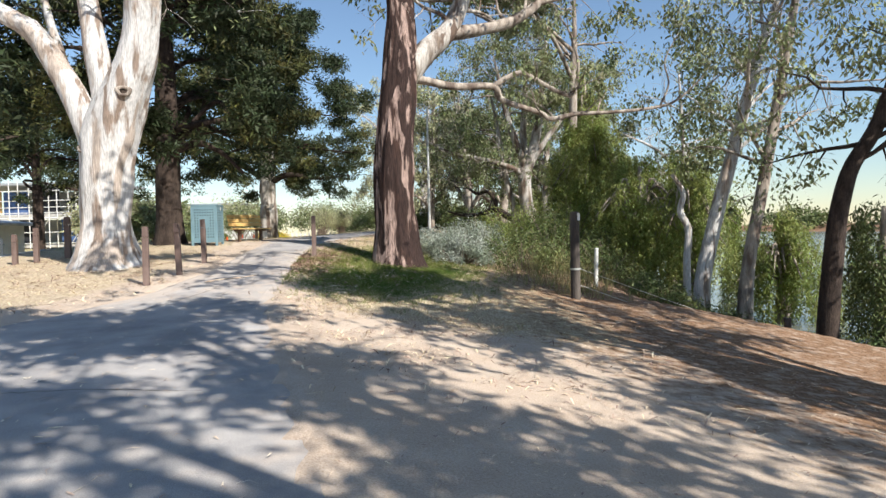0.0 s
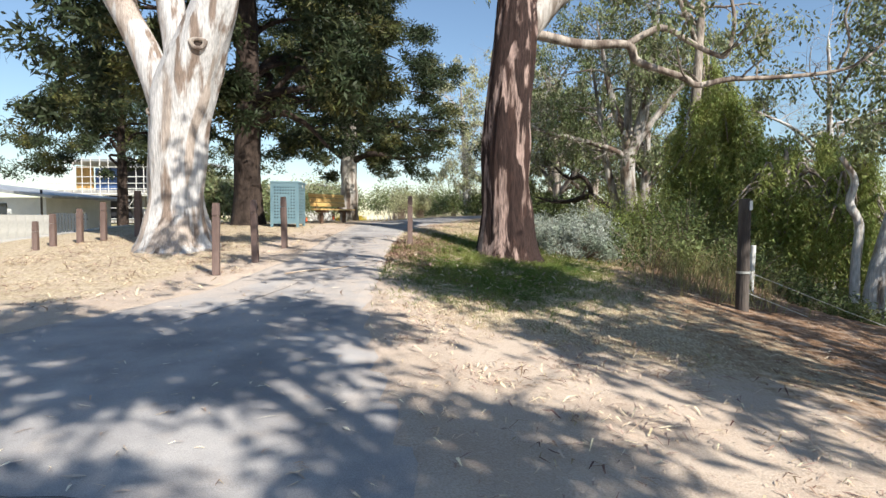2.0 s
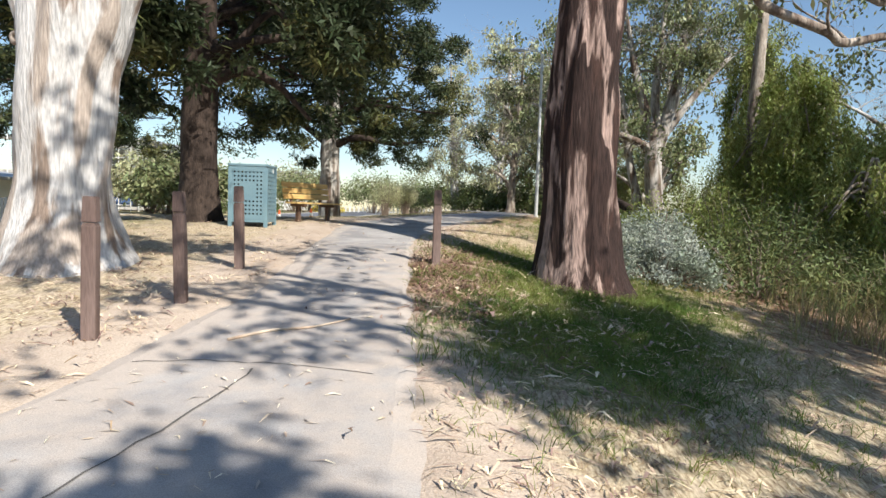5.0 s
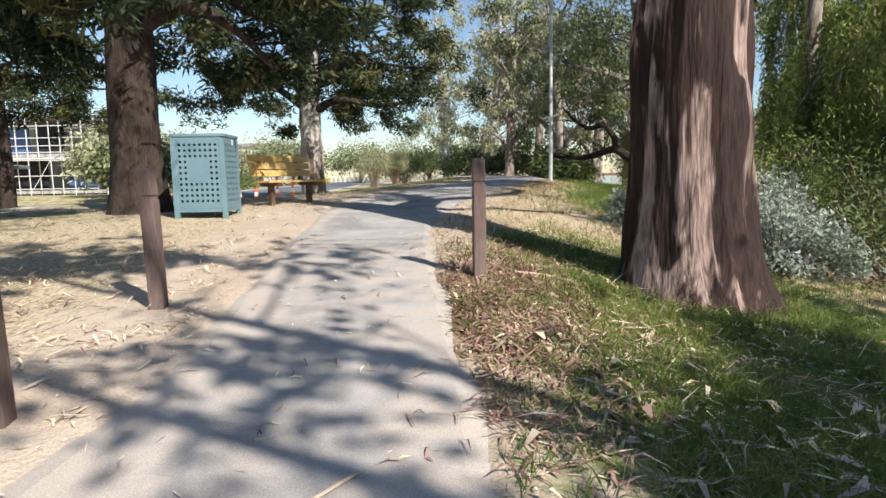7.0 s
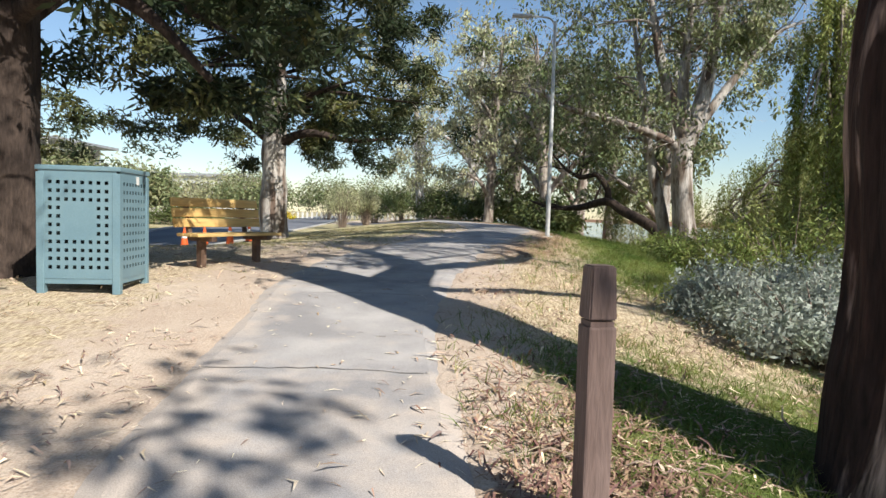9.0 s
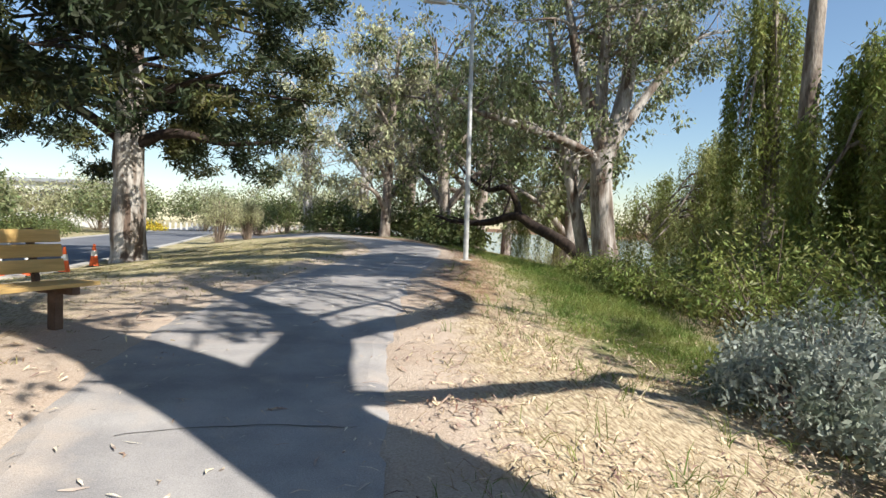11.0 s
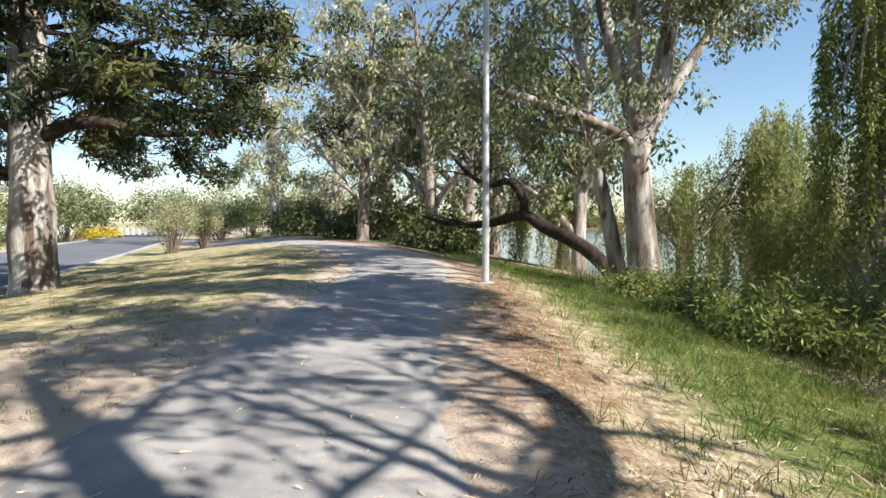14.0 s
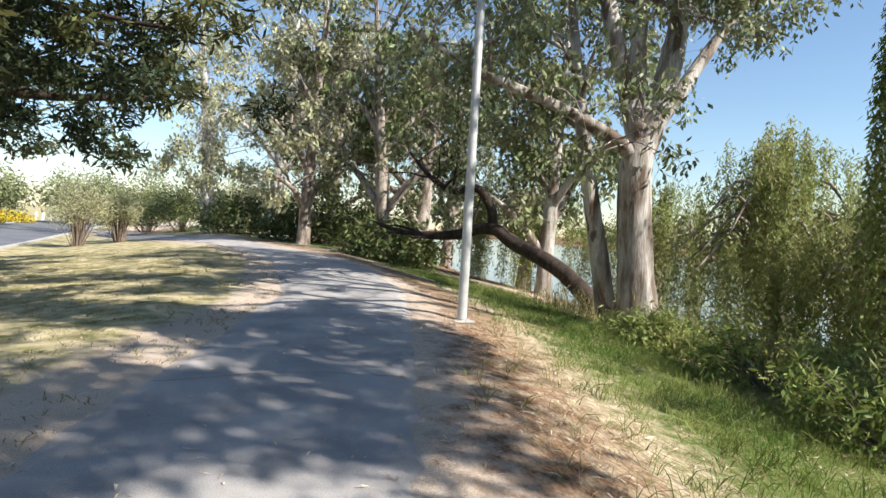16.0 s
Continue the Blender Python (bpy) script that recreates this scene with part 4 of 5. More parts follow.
# gums further along
for i, (x, y, h, r, lean, bark, lm, sp) in enumerate(((11.5, 28.5, 10.5, 0.22, (-0.5, 0), M_WHITEGUM, M_GUMLEAF, 3.2), (2.5, 52.0, 12, 0.35, (-1, 0), M_GREYBARK, M_SHRUBLEAF, 4.5), (5.5, 57.0, 13, 0.4, (1, 0), M_GREYBARK, M_GUMLEAF, 4.5),
                                                       (-2.0, 63, 15.5, 0.4, (1.0, 0), M_WHITEGUM, M_PALELEAF, 4.5), (-6.0, 70, 15, 0.4, (-1.0, 0), M_WHITEGUM, M_PALELEAF, 4.5), (3.0, 74, 16, 0.45, (0.5, 0), M_GREYBARK, M_GUMLEAF, 5), (9.5, 64, 13, 0.4, (0.5, 0), M_GREYBARK, M_GUMLEAF, 5), (7.6, 46, 12, 0.3, (0.5, 0), M_RIVERGUM, M_GUMLEAF, 4), (-1.0, 54, 12, 0.3, (0.6, 0), M_GREYBARK, M_PALELEAF, 3.6))):
    gum("gum_tree", "tall gum tree with pale limbs and hanging grey-green leaves", x, y, h, r, lean, 100 + i, bark, lm, sp, 0.35, 9, 0.30 if y > 40 else 0.2, 7, cut=0.13)
for i, (x, y, r, h) in enumerate(((-0.5, 58, 2.6, 3.2), (2.0, 48, 1.8, 2.4), (3.5, 61, 3.0, 4.0), (-4.0, 66, 2.5, 3.5), (-8.5, 78, 4.0, 4.6), (-12, 86, 4.2, 4.8), (-3, 84, 4, 5))):
    shrub("park_shrub", "dark bushy park shrub under the gum trees", x, y, r, h, 120 + i, M_SHRUBLEAF, 520, 14, 0.3, 0.1, 0.4, spread=0.35, lift=0.9 if y > 70 else 0.0)
for i, (x, y, r, h) in enumerate(((-11.0, 56.5, 1.3, 3.7), (-9.6, 58.5, 1.0, 3.0))):
    shrub("young_tree", "young bushy light green tree on the lawn", x, y, r, h, 130 + i, M_PALELEAF, 520, 12, 0.16, 0.04, 0.5, spread=0.2, category="tree", lift=1.3)
for i, (x, y, r, h) in enumerate(((-26, 86, 5, 7), (-31, 95, 6, 9), (-21, 104, 5, 8), (-38, 90, 6, 7), (-16, 112, 7, 9), (-8, 118, 7, 9), (0, 122, 7, 10), (-45, 84, 6, 8), (-27.5, 61, 3, 5.5), (-28, 52, 3, 5.5), (-24, 47, 2.4, 5.0), (-34, 72, 4, 6.5))):
    shrub("street_tree", "round leafy tree along the far street", x, y, r, h, 140 + i, M_PALELEAF if i % 2 else M_GUMLEAF, 520, 12, 0.45, 0.16, 0.5, spread=0.5, category="tree", lift=1.6)

# unseen trees behind and beside the walker, added so their crowns shade the ground
def shade_gum(x, y, h, r, crowns, seed, cut):
    g = gz(x, y)
    limbs = [[(x, y, g - 0.3, r * 1.4), (x, y, g + 1, r), (x, y, g + h * 0.4, r * 0.8), (x + 0.3, y + 0.2, g + h * 0.8, r * 0.35), (x + 0.3, y + 0.2, g + h, 0.05)]]
    for (cx, cy, cz, cr, ch, n) in crowns:
        limbs.append([(x, y, g + h * 0.4, r * 0.4), ((x + cx) / 2, (y + cy) / 2, (g + h * 0.4 + cz) / 2 + 0.4, r * 0.25), (cx, cy, cz, 0.04)])
    tw = [(k + 1, 0.5, 1, 5, 2.2, 1, 0.02) for k in range(len(crowns))]
    tree("shade_gum_tree", "unseen tall gum tree added so its open crown shades the path", limbs, M_WHITEGUM, M_GUMLEAF, seed, crown=crowns, twigs=tw, leaf=(14, 0.2, 0.3, 0.118, 0.6, 1.0), gap=0.62, cut=cut)


shade_gum(7.0, -3.4, 12, 0.4, ((4.4, -3.3, 9.0, 2.8, 0.9, 500), (2.2, -1.5, 9.5, 2.4, 0.8, 330), (5.2, -0.7, 9.0, 2.0, 0.8, 300), (3.2, 0.9, 9.2, 1.7, 0.6, 480), (1.9, 1.8, 9.3, 1.7, 0.6, 420), (-0.2, -3.9, 9.5, 2.6, 0.9, 260), (8.6, -3.5, 9.0, 2.6, 0.9, 620)), 161, 0.10)
shade_gum(10.0, 4.3, 12, 0.38, ((5.9, 6.2, 9.2, 2.3, 0.8, 1150), (3.7, 5.9, 9.6, 1.9, 0.6, 80), (9.8, 2.3, 9.0, 3.0, 0.9, 900), (12.0, 6.1, 9.0, 3.0, 0.9, 720), (11.6, -0.9, 9.0, 2.8, 0.9, 760), (7.7, 2.4, 9.1, 1.8, 0.7, 520), (8.8, 8.3, 9.0, 2.2, 0.8, 520), (0.4, 6.5, 9.8, 1.4, 0.5, 90), (-0.4, 8.4, 10.2, 1.4, 0.5, 150)), 162, 0.06)
shade_gum(14.0, 10.5, 11, 0.3, ((12.5, 10.0, 8.0, 2.8, 0.9, 560), (15, 13, 8, 2.5, 0.9, 340)), 163, 0.0)


# ---- posts, bin, bench, lamp ----
def bollard(x, y, w, h, seed, lean=(0, 0), rz=0.0, label="square weathered brown timber bollard with a chamfered top"):
    t = thing("bollard", label, "bollard", (x, y, gz(x, y)), group="bollards along the path")
    t.rotation_euler = (radians(lean[1]), radians(lean[0]), radians(rz))
    bm = bmesh.new()
    box(bm, (w, w, h - 0.16), pose(0, 0, (h - 0.16) / 2 - 0.1), 0.008)
    box(bm, (w - 0.016, w - 0.016, 0.02), pose(0, 0, h - 0.25))
    part("shaft", bm_mesh(bm, "shaft", M_POST), t)
    bm = bmesh.new()
    r = bmesh.ops.create_cube(bm, size=1.0, matrix=pose(0, 0, h - 0.135) @ Matrix.Diagonal((w, w, 0.2, 1)))
    top = [v for v in r["verts"] if v.co.z > h - 0.1]
    for v in top:
        v.co.x *= 0.86
        v.co.y *= 0.86
    bmesh.ops.bevel(bm, geom=bm.edges[:], offset=0.006, segments=2, affect="EDGES")
    part("cap", bm_mesh(bm, "cap", M_POST), t)
    return t


bollard(-5.63, 11.68, 0.108, 1.15, 1, (0.5, 0), 14)
bollard(-5.53, 12.92, 0.108, 1.12, 2, (-1.5, 0), 8)
bollard(-5.69, 14.72, 0.108, 1.08, 3, (-1.2, 0), 5)
bollard(-3.27, 15.68, 0.108, 1.1, 4, (0, 0), 10)
for x, y, w, h in ((-10.6, 14.0, 0.10, 0.62), (-10.7, 14.6, 0.11, 0.72), (-10.5, 15.15, 0.11, 0.8), (-10.33, 15.7, 0.115, 0.92), (-10.1, 16.65, 0.14, 1.15)):
    bollard(x, y, w, h, 5, (0, 0), 10, "square dark timber bollard at the edge of the sandy verge")


def fence_post(x, y, r, h, material, name, label, lean=(0.0, 0.0)):
    t = thing(name, label, "post", (x, y, gz(x, y)))
    t.rotation_euler = (radians(lean[1]), radians(lean[0]), 0)
    wood = Wood(np.random.default_rng(int(h * 100)), 0.05, 0.0)
    wood.limb([np.array((0, 0, -0.2, r * 1.05)), np.array((0, 0, h * 0.5, r)), np.array((0, 0, h - 0.02, r * 0.97)), np.array((0, 0, h, r * 0.85))], 16)
    part("post_shaft", mesh_of("post_shaft", wood.v, wood.f, material), t)
    return t


e = fence_post(3.05, 14.25, 0.11, 2.0, M_DARKPOST, "fence_post", "tall round dark timber fence post with a small white plate")
part("plate", box_mesh("plate", (0.07, 0.012, 0.17), (0.07, -0.095, 1.88), M_WHITEPAINT, 0.003, 30), e, "small white metal plate")
part("wire_wrap", rod_mesh("wire_wrap", (0, 0, 0.66), (0, 0, 0.70), 0.125, M_WIRE, sides=16), e)
fence_post(4.2, 17.0, 0.055, 1.05, M_WHITEPAINT, "white_stake", "short white painted timber stake by the fence wire", (1.5, 0))
fence_post(9.0, 16.2, 0.09, 1.15, M_DARKPOST, "fence_post", "short dark timber fence post at the bank", (2, 0))
wire = thing("fence_wire", "two slack strands of fence wire along the bank", "fence wire", (3.05, 14.25, gz(3.05, 14.25)))
for dz, bend in ((0.68, 0.06), (0.30, 0.08)):
    wood = Wood(np.random.default_rng(5), 0.0)
    z0 = gz(3.05, 14.25)
    zb = gz(9.0, 16.2) + dz * 0.95 - z0
    wood.limb(catmull([(0.1, 0, dz, 0.007), (3.0, 1.0, (dz + zb) / 2 - bend, 0.007), (5.95, 1.95, zb, 0.007), (12, 3.2, zb - 0.5, 0.007)], 8), 6)
    part("strand", mesh_of("strand", wood.v, wood.f, M_WIRE, True), wire)


def build_bin():
    """Square steel bin surround with punched holes, on four corner legs."""
    W, H, leg = 0.80, 1.27, 0.13
    t = thing("rubbish_bin", "blue-grey perforated steel rubbish bin enclosure standing on dry ground", "bin", (-7.64, 20.12, gz(-7.64, 20.12)))
    t.rotation_euler = (0, 0, radians(6))
    th = 0.003

    def panel(cols, rows, solid):
        """A sheet with real square holes, built from the strips between them."""
        bm = bmesh.new()
        w, z0, z1 = W - 0.05, leg, H - 0.03
        top, bot = 0.12, 0.12
        xs = np.linspace(-w / 2 + 0.10, w / 2 - 0.10, cols)
        zs = np.linspace(z0 + bot, z1 - top, rows)
        hole = 0.037
        xe = [-w / 2] + [v for c in xs for v in (c - hole / 2, c + hole / 2)] + [w / 2]
        ze = [z0] + [v for c in zs for v in (c - hole / 2, c + hole / 2)] + [z1]
        vv = {}
        for i, x in enumerate(xe):
            for j, z in enumerate(ze):
                vv[i, j] = bm.verts.new((x, 0, z))
        for i in range(len(xe) - 1):
            for j in range(len(ze) - 1):
                if i % 2 == 1 and j % 2 == 1:
                    c, r = i // 2, j // 2
                    if not (solid and solid[0] <= c <= solid[1] and solid[2] <= r <= solid[3]):
                        continue
                bm.faces.new((vv[i, j], vv[i + 1, j], vv[i + 1, j + 1], vv[i, j + 1]))
        r = bmesh.ops.extrude_face_region(bm, geom=bm.faces[:])
        for v in (q for q in r["geom"] if isinstance(q, bmesh.types.BMVert)):
            v.co.y += th
        return bm

    for k in range(4):
        me = bm_mesh(panel(8, 11, (2, 5, 4, 7) if k in (0, 2) else None), "panel", M_BIN)
        p = part("panel", me, t, "perforated steel side panel")
        p.matrix_basis = pose(0, 0, 0, 0, 0, 90 * k) @ pose(0, -W / 2, 0)
    for sx in (-1, 1):
        for sy in (-1, 1):
            part("corner_leg", box_mesh("corner_leg", (0.075, 0.075, H - 0.02), (sx * (W / 2 - 0.03), sy * (W / 2 - 0.03), (H - 0.02) / 2 - 0.03), M_BIN, 0.006), t)
    for k in range(4):
        p = part("bottom_rail", box_mesh("bottom_rail", (W - 0.05, 0.03, 0.07), (0, -W / 2 + 0.02, leg - 0.02), M_BIN, 0.004), t)
        p.matrix_basis = pose(0, 0, 0, 0, 0, 90 * k)
    part("lid", box_mesh("lid", (W + 0.03, W + 0.03, 0.05), (0, 0, H - 0.005), M_BIN, 0.012), t)
    part("liner", box_mesh("liner", (W - 0.14, W - 0.14, H - 0.3), (0, 0, 0.16 + (H - 0.3) / 2), M_BINDARK, 0.03), t, "dark plastic bin liner inside")
    part("sticker", box_mesh("sticker", (0.07, 0.004, 0.09), (0.08, -W / 2 - 0.004, H - 0.1), M_WHITEPAINT, 0.001, 0), t, "small white sticker").matrix_basis = pose(0, 0, 0, 0, 0, 90)


build_bin()


def build_bench():
    t = thing("park_bench", "park bench with yellow timber slats on dark timber legs", "bench", (-7.0, 22.5, gz(-7.0, 22.5)))
    t.rotation_euler = (0, 0, radians(62))
    L = 1.6
    for k in range(3):
        part("back_slat", box_mesh("back_slat", (L, 0.035, 0.125), (0, 0.23 + 0.03 * k, 0.60 + 0.145 * k), M_SLAT, 0.006, 0, -12), t)
    for k in range(3):
        part("seat_slat", box_mesh("seat_slat", (L, 0.13, 0.04), (0, 0.10 - 0.145 * k, 0.44), M_SLAT, 0.006), t)
    for x in (-0.52, 0.52):
        bm = bmesh.new()
        box(bm, (0.09, 0.10, 0.5), pose(x, 0.0, 0.17), 0.006)
        box(bm, (0.09, 0.46, 0.07), pose(x, -0.03, 0.385), 0.006)
        part("leg", bm_mesh(bm, "leg", M_BROWNTIMBER), t)
        part("back_support", box_mesh("back_support", (0.06, 0.05, 0.62), (x, 0.29, 0.66), M_BROWNTIMBER, 0.005, 0, -12), t)


build_bench()


def build_lamp():
    x, y = -0.67, 32.4
    t = thing("street_lamp", "tall thin galvanised lamp pole with a short arm beside the path", "street lamp", (x, y, gz(x, y)))
    part("pole", rod_mesh("pole", (0, 0, -0.1), (0, 0, 6.5), 0.07, M_GALV, 0.05, 16), t)
    part("base_plate", box_mesh("base_plate", (0.3, 0.3, 0.02), (0, 0, 0.01), M_GALV, 0.004), t)
    wood = Wood(np.random.default_rng(2), 0)
    wood.limb(catmull([(0, 0, 6.4, 0.035), (-0.2, 0, 6.6, 0.03), (-0.8, 0, 6.64, 0.028)], 6), 8)
    part("arm", mesh_of("arm", wood.v, wood.f, M_GALV, True), t)
    part("lamp_head", box_mesh("lamp_head", (0.6, 0.2, 0.09), (-1.0, 0, 6.64), M_GALV, 0.03), t, "pale grey lamp head")


build_lamp()


def cone(x, y):
    t = thing("traffic_cone", "orange traffic cone with a white band beside the street", "traffic cone", (x, y, gz(x, y)), group="traffic cones")
    part("cone_body", rod_mesh("cone_body", (0, 0, 0.03), (0, 0, 0.70), 0.14, M_ORANGE, 0.03, 20), t)
    part("band", rod_mesh("band", (0, 0, 0.34), (0, 0, 0.5), 0.095, M_WHITEPAINT, 0.072, 20), t, "white reflective band")
    part("foot", box_mesh("foot", (0.36, 0.36, 0.035), (0, 0, 0.018), M_BINDARK, 0.01), t)


for x, y in ((-12.6, 34.2), (-12.0, 34.4), (-11.2, 34.6), (-11.3, 37.0)):
    cone(x, y)


# ---- building site across the street ----
def scaffold_house(x0, y0, w, d):
    g = gz(x0, y0)
    t = thing("building", "two-storey house under construction wrapped in white scaffolding", "building", (x0, y0, g))
    for k in range(2):
        part("floor_slab", box_mesh("floor_slab", (w, d, 0.25), (0, 0, 2.9 * k + 0.1), M_CONCRETE, 0.01), t)
    part("wall", box_mesh("wall", (w - 1, 0.2, 2.6), (0, d / 2 - 1, 1.5), M_WALL, 0.01), t)
    part("wall", box_mesh("wall", (w - 1, 0.2, 2.6), (0, d / 2 - 1, 4.4), M_WALL, 0.01), t)
    # the near-black panels paint in the shade of open rooms
    for i, (px, pz, mm, ww) in enumerate(((-w * 0.36, 4.4, M_TAN, 1.8), (-w * 0.18, 4.2, M_BLUE, 2.4), (w * 0.05, 4.4, M_ROOMSHADE, 2.2), (w * 0.25, 1.5, M_BLUE, 2.6), (-w * 0.1, 1.5, M_ROOMSHADE, 3.0), (-w * 0.38, 1.5, M_ROOMSHADE, 2.4), (w * 0.38, 4.4, M_WALL, 2.0))):
        part("front_panel", box_mesh("front_panel", (ww, 0.15, 2.3), (px, -d / 2 + 1.6, pz), mm, 0.01), t)
    part("roof", box_mesh("roof", (w + 0.8, d + 0.6, 0.22), (0, 0, 5.95), M_GREYROOF, 0.02), t)
    return t


def scaffold(x0, y0, w):
    g = gz(x0, y0)
    t = thing("scaffolding", "white tube scaffolding with plank decks and rails", "scaffolding", (x0, y0, g))
    n = int(w / 1.8)
    for i in range(n + 1):
        for dy in (0, 1.2):
            part("standard", rod_mesh("standard", (-w / 2 + i * 1.8, dy, -0.2), (-w / 2 + i * 1.8, dy, 6.2), 0.04, M_WHITEPAINT, sides=6), t)
    for z in (0.4, 1.4, 2.6, 3.2, 3.7, 4.3, 5.2):
        part("rail", rod_mesh("rail", (-w / 2, 0, z), (w / 2, 0, z), 0.035, M_WHITEPAINT, sides=6), t)
    part("deck", box_mesh("deck", (w, 1.2, 0.12), (0, 0.6, 2.75), M_WALL, 0.01), t)
    for i in range(0, n, 2):
        part("brace", rod_mesh("brace", (-w / 2 + i * 1.8, 0, 0.1), (-w / 2 + (i + 1) * 1.8, 0, 2.6), 0.03, M_WHITEPAINT, sides=6), t)


scaffold_house(-38.6, 62, 13, 8)
scaffold(-38.6, 56.5, 12.6)


def low_house():
    x, y = -33.6, 40
    t = thing("house", "low white house with a grey skillion roof across the street", "house", (x, y, gz(x, y)))
    part("wall", box_mesh("wall", (9, 6, 2.6), (0, 0, 1.25), M_WALL, 0.01), t)
    part("window", box_mesh("window", (1.8, 0.08, 1.2), (1.0, -3.03, 1.6), M_GLASS, 0.005), t)
    part("roof", box_mesh("roof", (11, 7.5, 0.18), (0, 0, 3.15), M_GREYROOF, 0.02, 0, 0, 6), t, "grey sloping steel roof")
    for px in (-4.2, 4.6):
        part("post", rod_mesh("post", (px, -3.5, -0.2), (px, -3.5, 3.0), 0.06, M_DARKPOST), t)


low_house()


def slat_fence(x0, x1, y, h, material, label, gap, w):
    g = gz((x0 + x1) / 2, y)
    t = thing("fence", label, "fence", (x0, y, g))
    x = 0.0
    me = box_mesh("slat", (w, 0.03, h), (0, 0, h / 2 - 0.05), material, 0.003)
    while x < x1 - x0:
        part("slat", me, t).location = (x, 0, 0)
        x += gap
    for z in (0.4, h - 0.35):
        part("rail", box_mesh("rail", (x1 - x0, 0.04, 0.07), ((x1 - x0) / 2, 0.04, z), material, 0.003), t)


slat_fence(-24.2, -22.4, 31.5, 1.7, M_FENCE, "grey upright slat fence across the street", 0.17, 0.13)
# concrete grey paints in the partial shade on this white fence
slat_fence(-34, -24.4, 31.5, 1.6, M_CONCRETE, "pale sheet fence beside the white house", 0.5, 0.49)

ub = thing("utility_box", "dark blue-green utility box beside the street", "utility box", (-20.2, 34.2, gz(-20.2, 34.2)))
part("body", box_mesh("body", (0.75, 0.6, 0.95), (0, 0, 0.45), M_BOX, 0.02), ub)
part("lid", box_mesh("lid", (0.8, 0.65, 0.06), (0, 0, 0.94), M_FENCE, 0.01), ub)

shrub("flower_hedge", "low yellow flowering hedge beside the far street", -26.5, 97, 2.6, 1.5, 170, M_YELLOW, 420, 12, 0.25, 0.1, 0.1, category="hedge", spread=0.25)
for i, (x, y, r, h) in enumerate(((-24, 60, 2.0, 2.2), (-26, 68, 2.4, 2.0), (-29, 76, 3.0, 2.4))):
    shrub("garden_shrub", "purple-brown and green garden shrub across the street", x, y, r, h, 174 + i, M_SHRUBLEAF, 300, 12, 0.25, 0.08, 0.2, spread=0.3)
far_house = thing("house", "pale two-storey house far down the street", "house", (-42, 112, gz(-42, 112)))
part("wall", box_mesh("wall", (14, 8, 6), (0, 0, 3), M_WALL, 0.02), far_house)
part("roof", box_mesh("roof", (15, 9, 0.5), (0, 0, 6.2), M_GREYROOF, 0.05), far_house)
for px in (-4, 0, 4):
    part("window", box_mesh("window", (1.6, 0.1, 1.4), (px, -4.03, 4.2), M_GLASS, 0.01), far_house)
picket = box_mesh("picket", (0.3, 0.05, 1.0), (0, 0, 0.5), M_WHITEPAINT, 0.005)
pf = thing("picket_fence", "white picket fence along the end of the street", "fence", (-24, 112, gz(-24, 112)))
for k in range(34):
    part("picket", picket, pf).location = (k * 0.75 - 4, k * 0.05, 0)
for i in range(16):
    x, y = 185 + 12 * math.sin(i * 2.1), -60 + i * 32
    shrub("far_bank_tree", "distant dark tree on the far river bank", x, y, 13, 11 + 4 * math.sin(i * 1.7), 200 + i, M_SHRUBLEAF, 260, 8, 1.6, 0.8, 0.2, category="tree", spread=1.4, stems=False)


# ---- cracks and joints in the asphalt ----
def ribbon(pts, w, seed):
    rng = np.random.default_rng(seed)
    line = catmull([(x, y, 0, 0) for x, y in pts], 8)
    v, f = [], []
    for i, q in enumerate(line):
        a, b = line[max(i - 1, 0)], line[min(i + 1, len(line) - 1)]
        d = np.array([b[0] - a[0], b[1] - a[1]])
        d /= np.linalg.norm(d) + 1e-9
        jx, jy = rng.normal(0, 0.012, 2)
        hw = w * rng.uniform(0.5, 1.2) / 2
        for s in (-1, 1):
            x, y = q[0] + jx - d[1] * hw * s, q[1] + jy + d[0] * hw * s
            v.append((x, y, gz(x, y) + 0.0205))
    for i in range(len(line) - 1):
        f.append((2 * i, 2 * i + 1, 2 * i + 3, 2 * i + 2))
    return v, f


cr = thing("path_cracks", "dark filled cracks and joints across the asphalt path", "crack", (0, 0, 0), kind="structure")
for i, (pts, w) in enumerate(((((-5.5, 17.45), (-4.7, 17.5), (-3.95, 17.45)), 0.014), (((-5.0, 11.2), (-4.2, 11.3), (-3.3, 11.2)), 0.012), (((-4.5, 8.6), (-4.25, 10.0), (-4.1, 11.2)), 0.016),
                              (((-3.9, 5.0), (-3.2, 5.1), (-2.0, 5.0)), 0.012), (((-4.3, 29.3), (-3.2, 29.5), (-2.3, 29.3)), 0.012), (((-5.3, 20.0), (-4.7, 20.1), (-4.0, 20.0)), 0.012), (((-5.6, 23.5), (-4.6, 23.6), (-3.5, 23.5)), 0.012))):
    v, f = ribbon(pts, w, 300 + i)
    part("crack", mesh_of("crack", v, f, M_CRACK), cr)


# ---- grass, litter ----
def scatter(rng, n, x0, x1, y0, y1, weight):
    """Random places kept by a weight between 0 and 1."""
    x, y = rng.uniform(x0, x1, n), rng.uniform(y0, y1, n)
    k = rng.uniform(0, 1, n) < weight(x, y)
    return x[k], y[k]


def patchy(x, y, s, seed):
    return np.array([0.5 + 0.9 * noise.noise((a * s, b * s, seed)) for a, b in zip(x, y)])


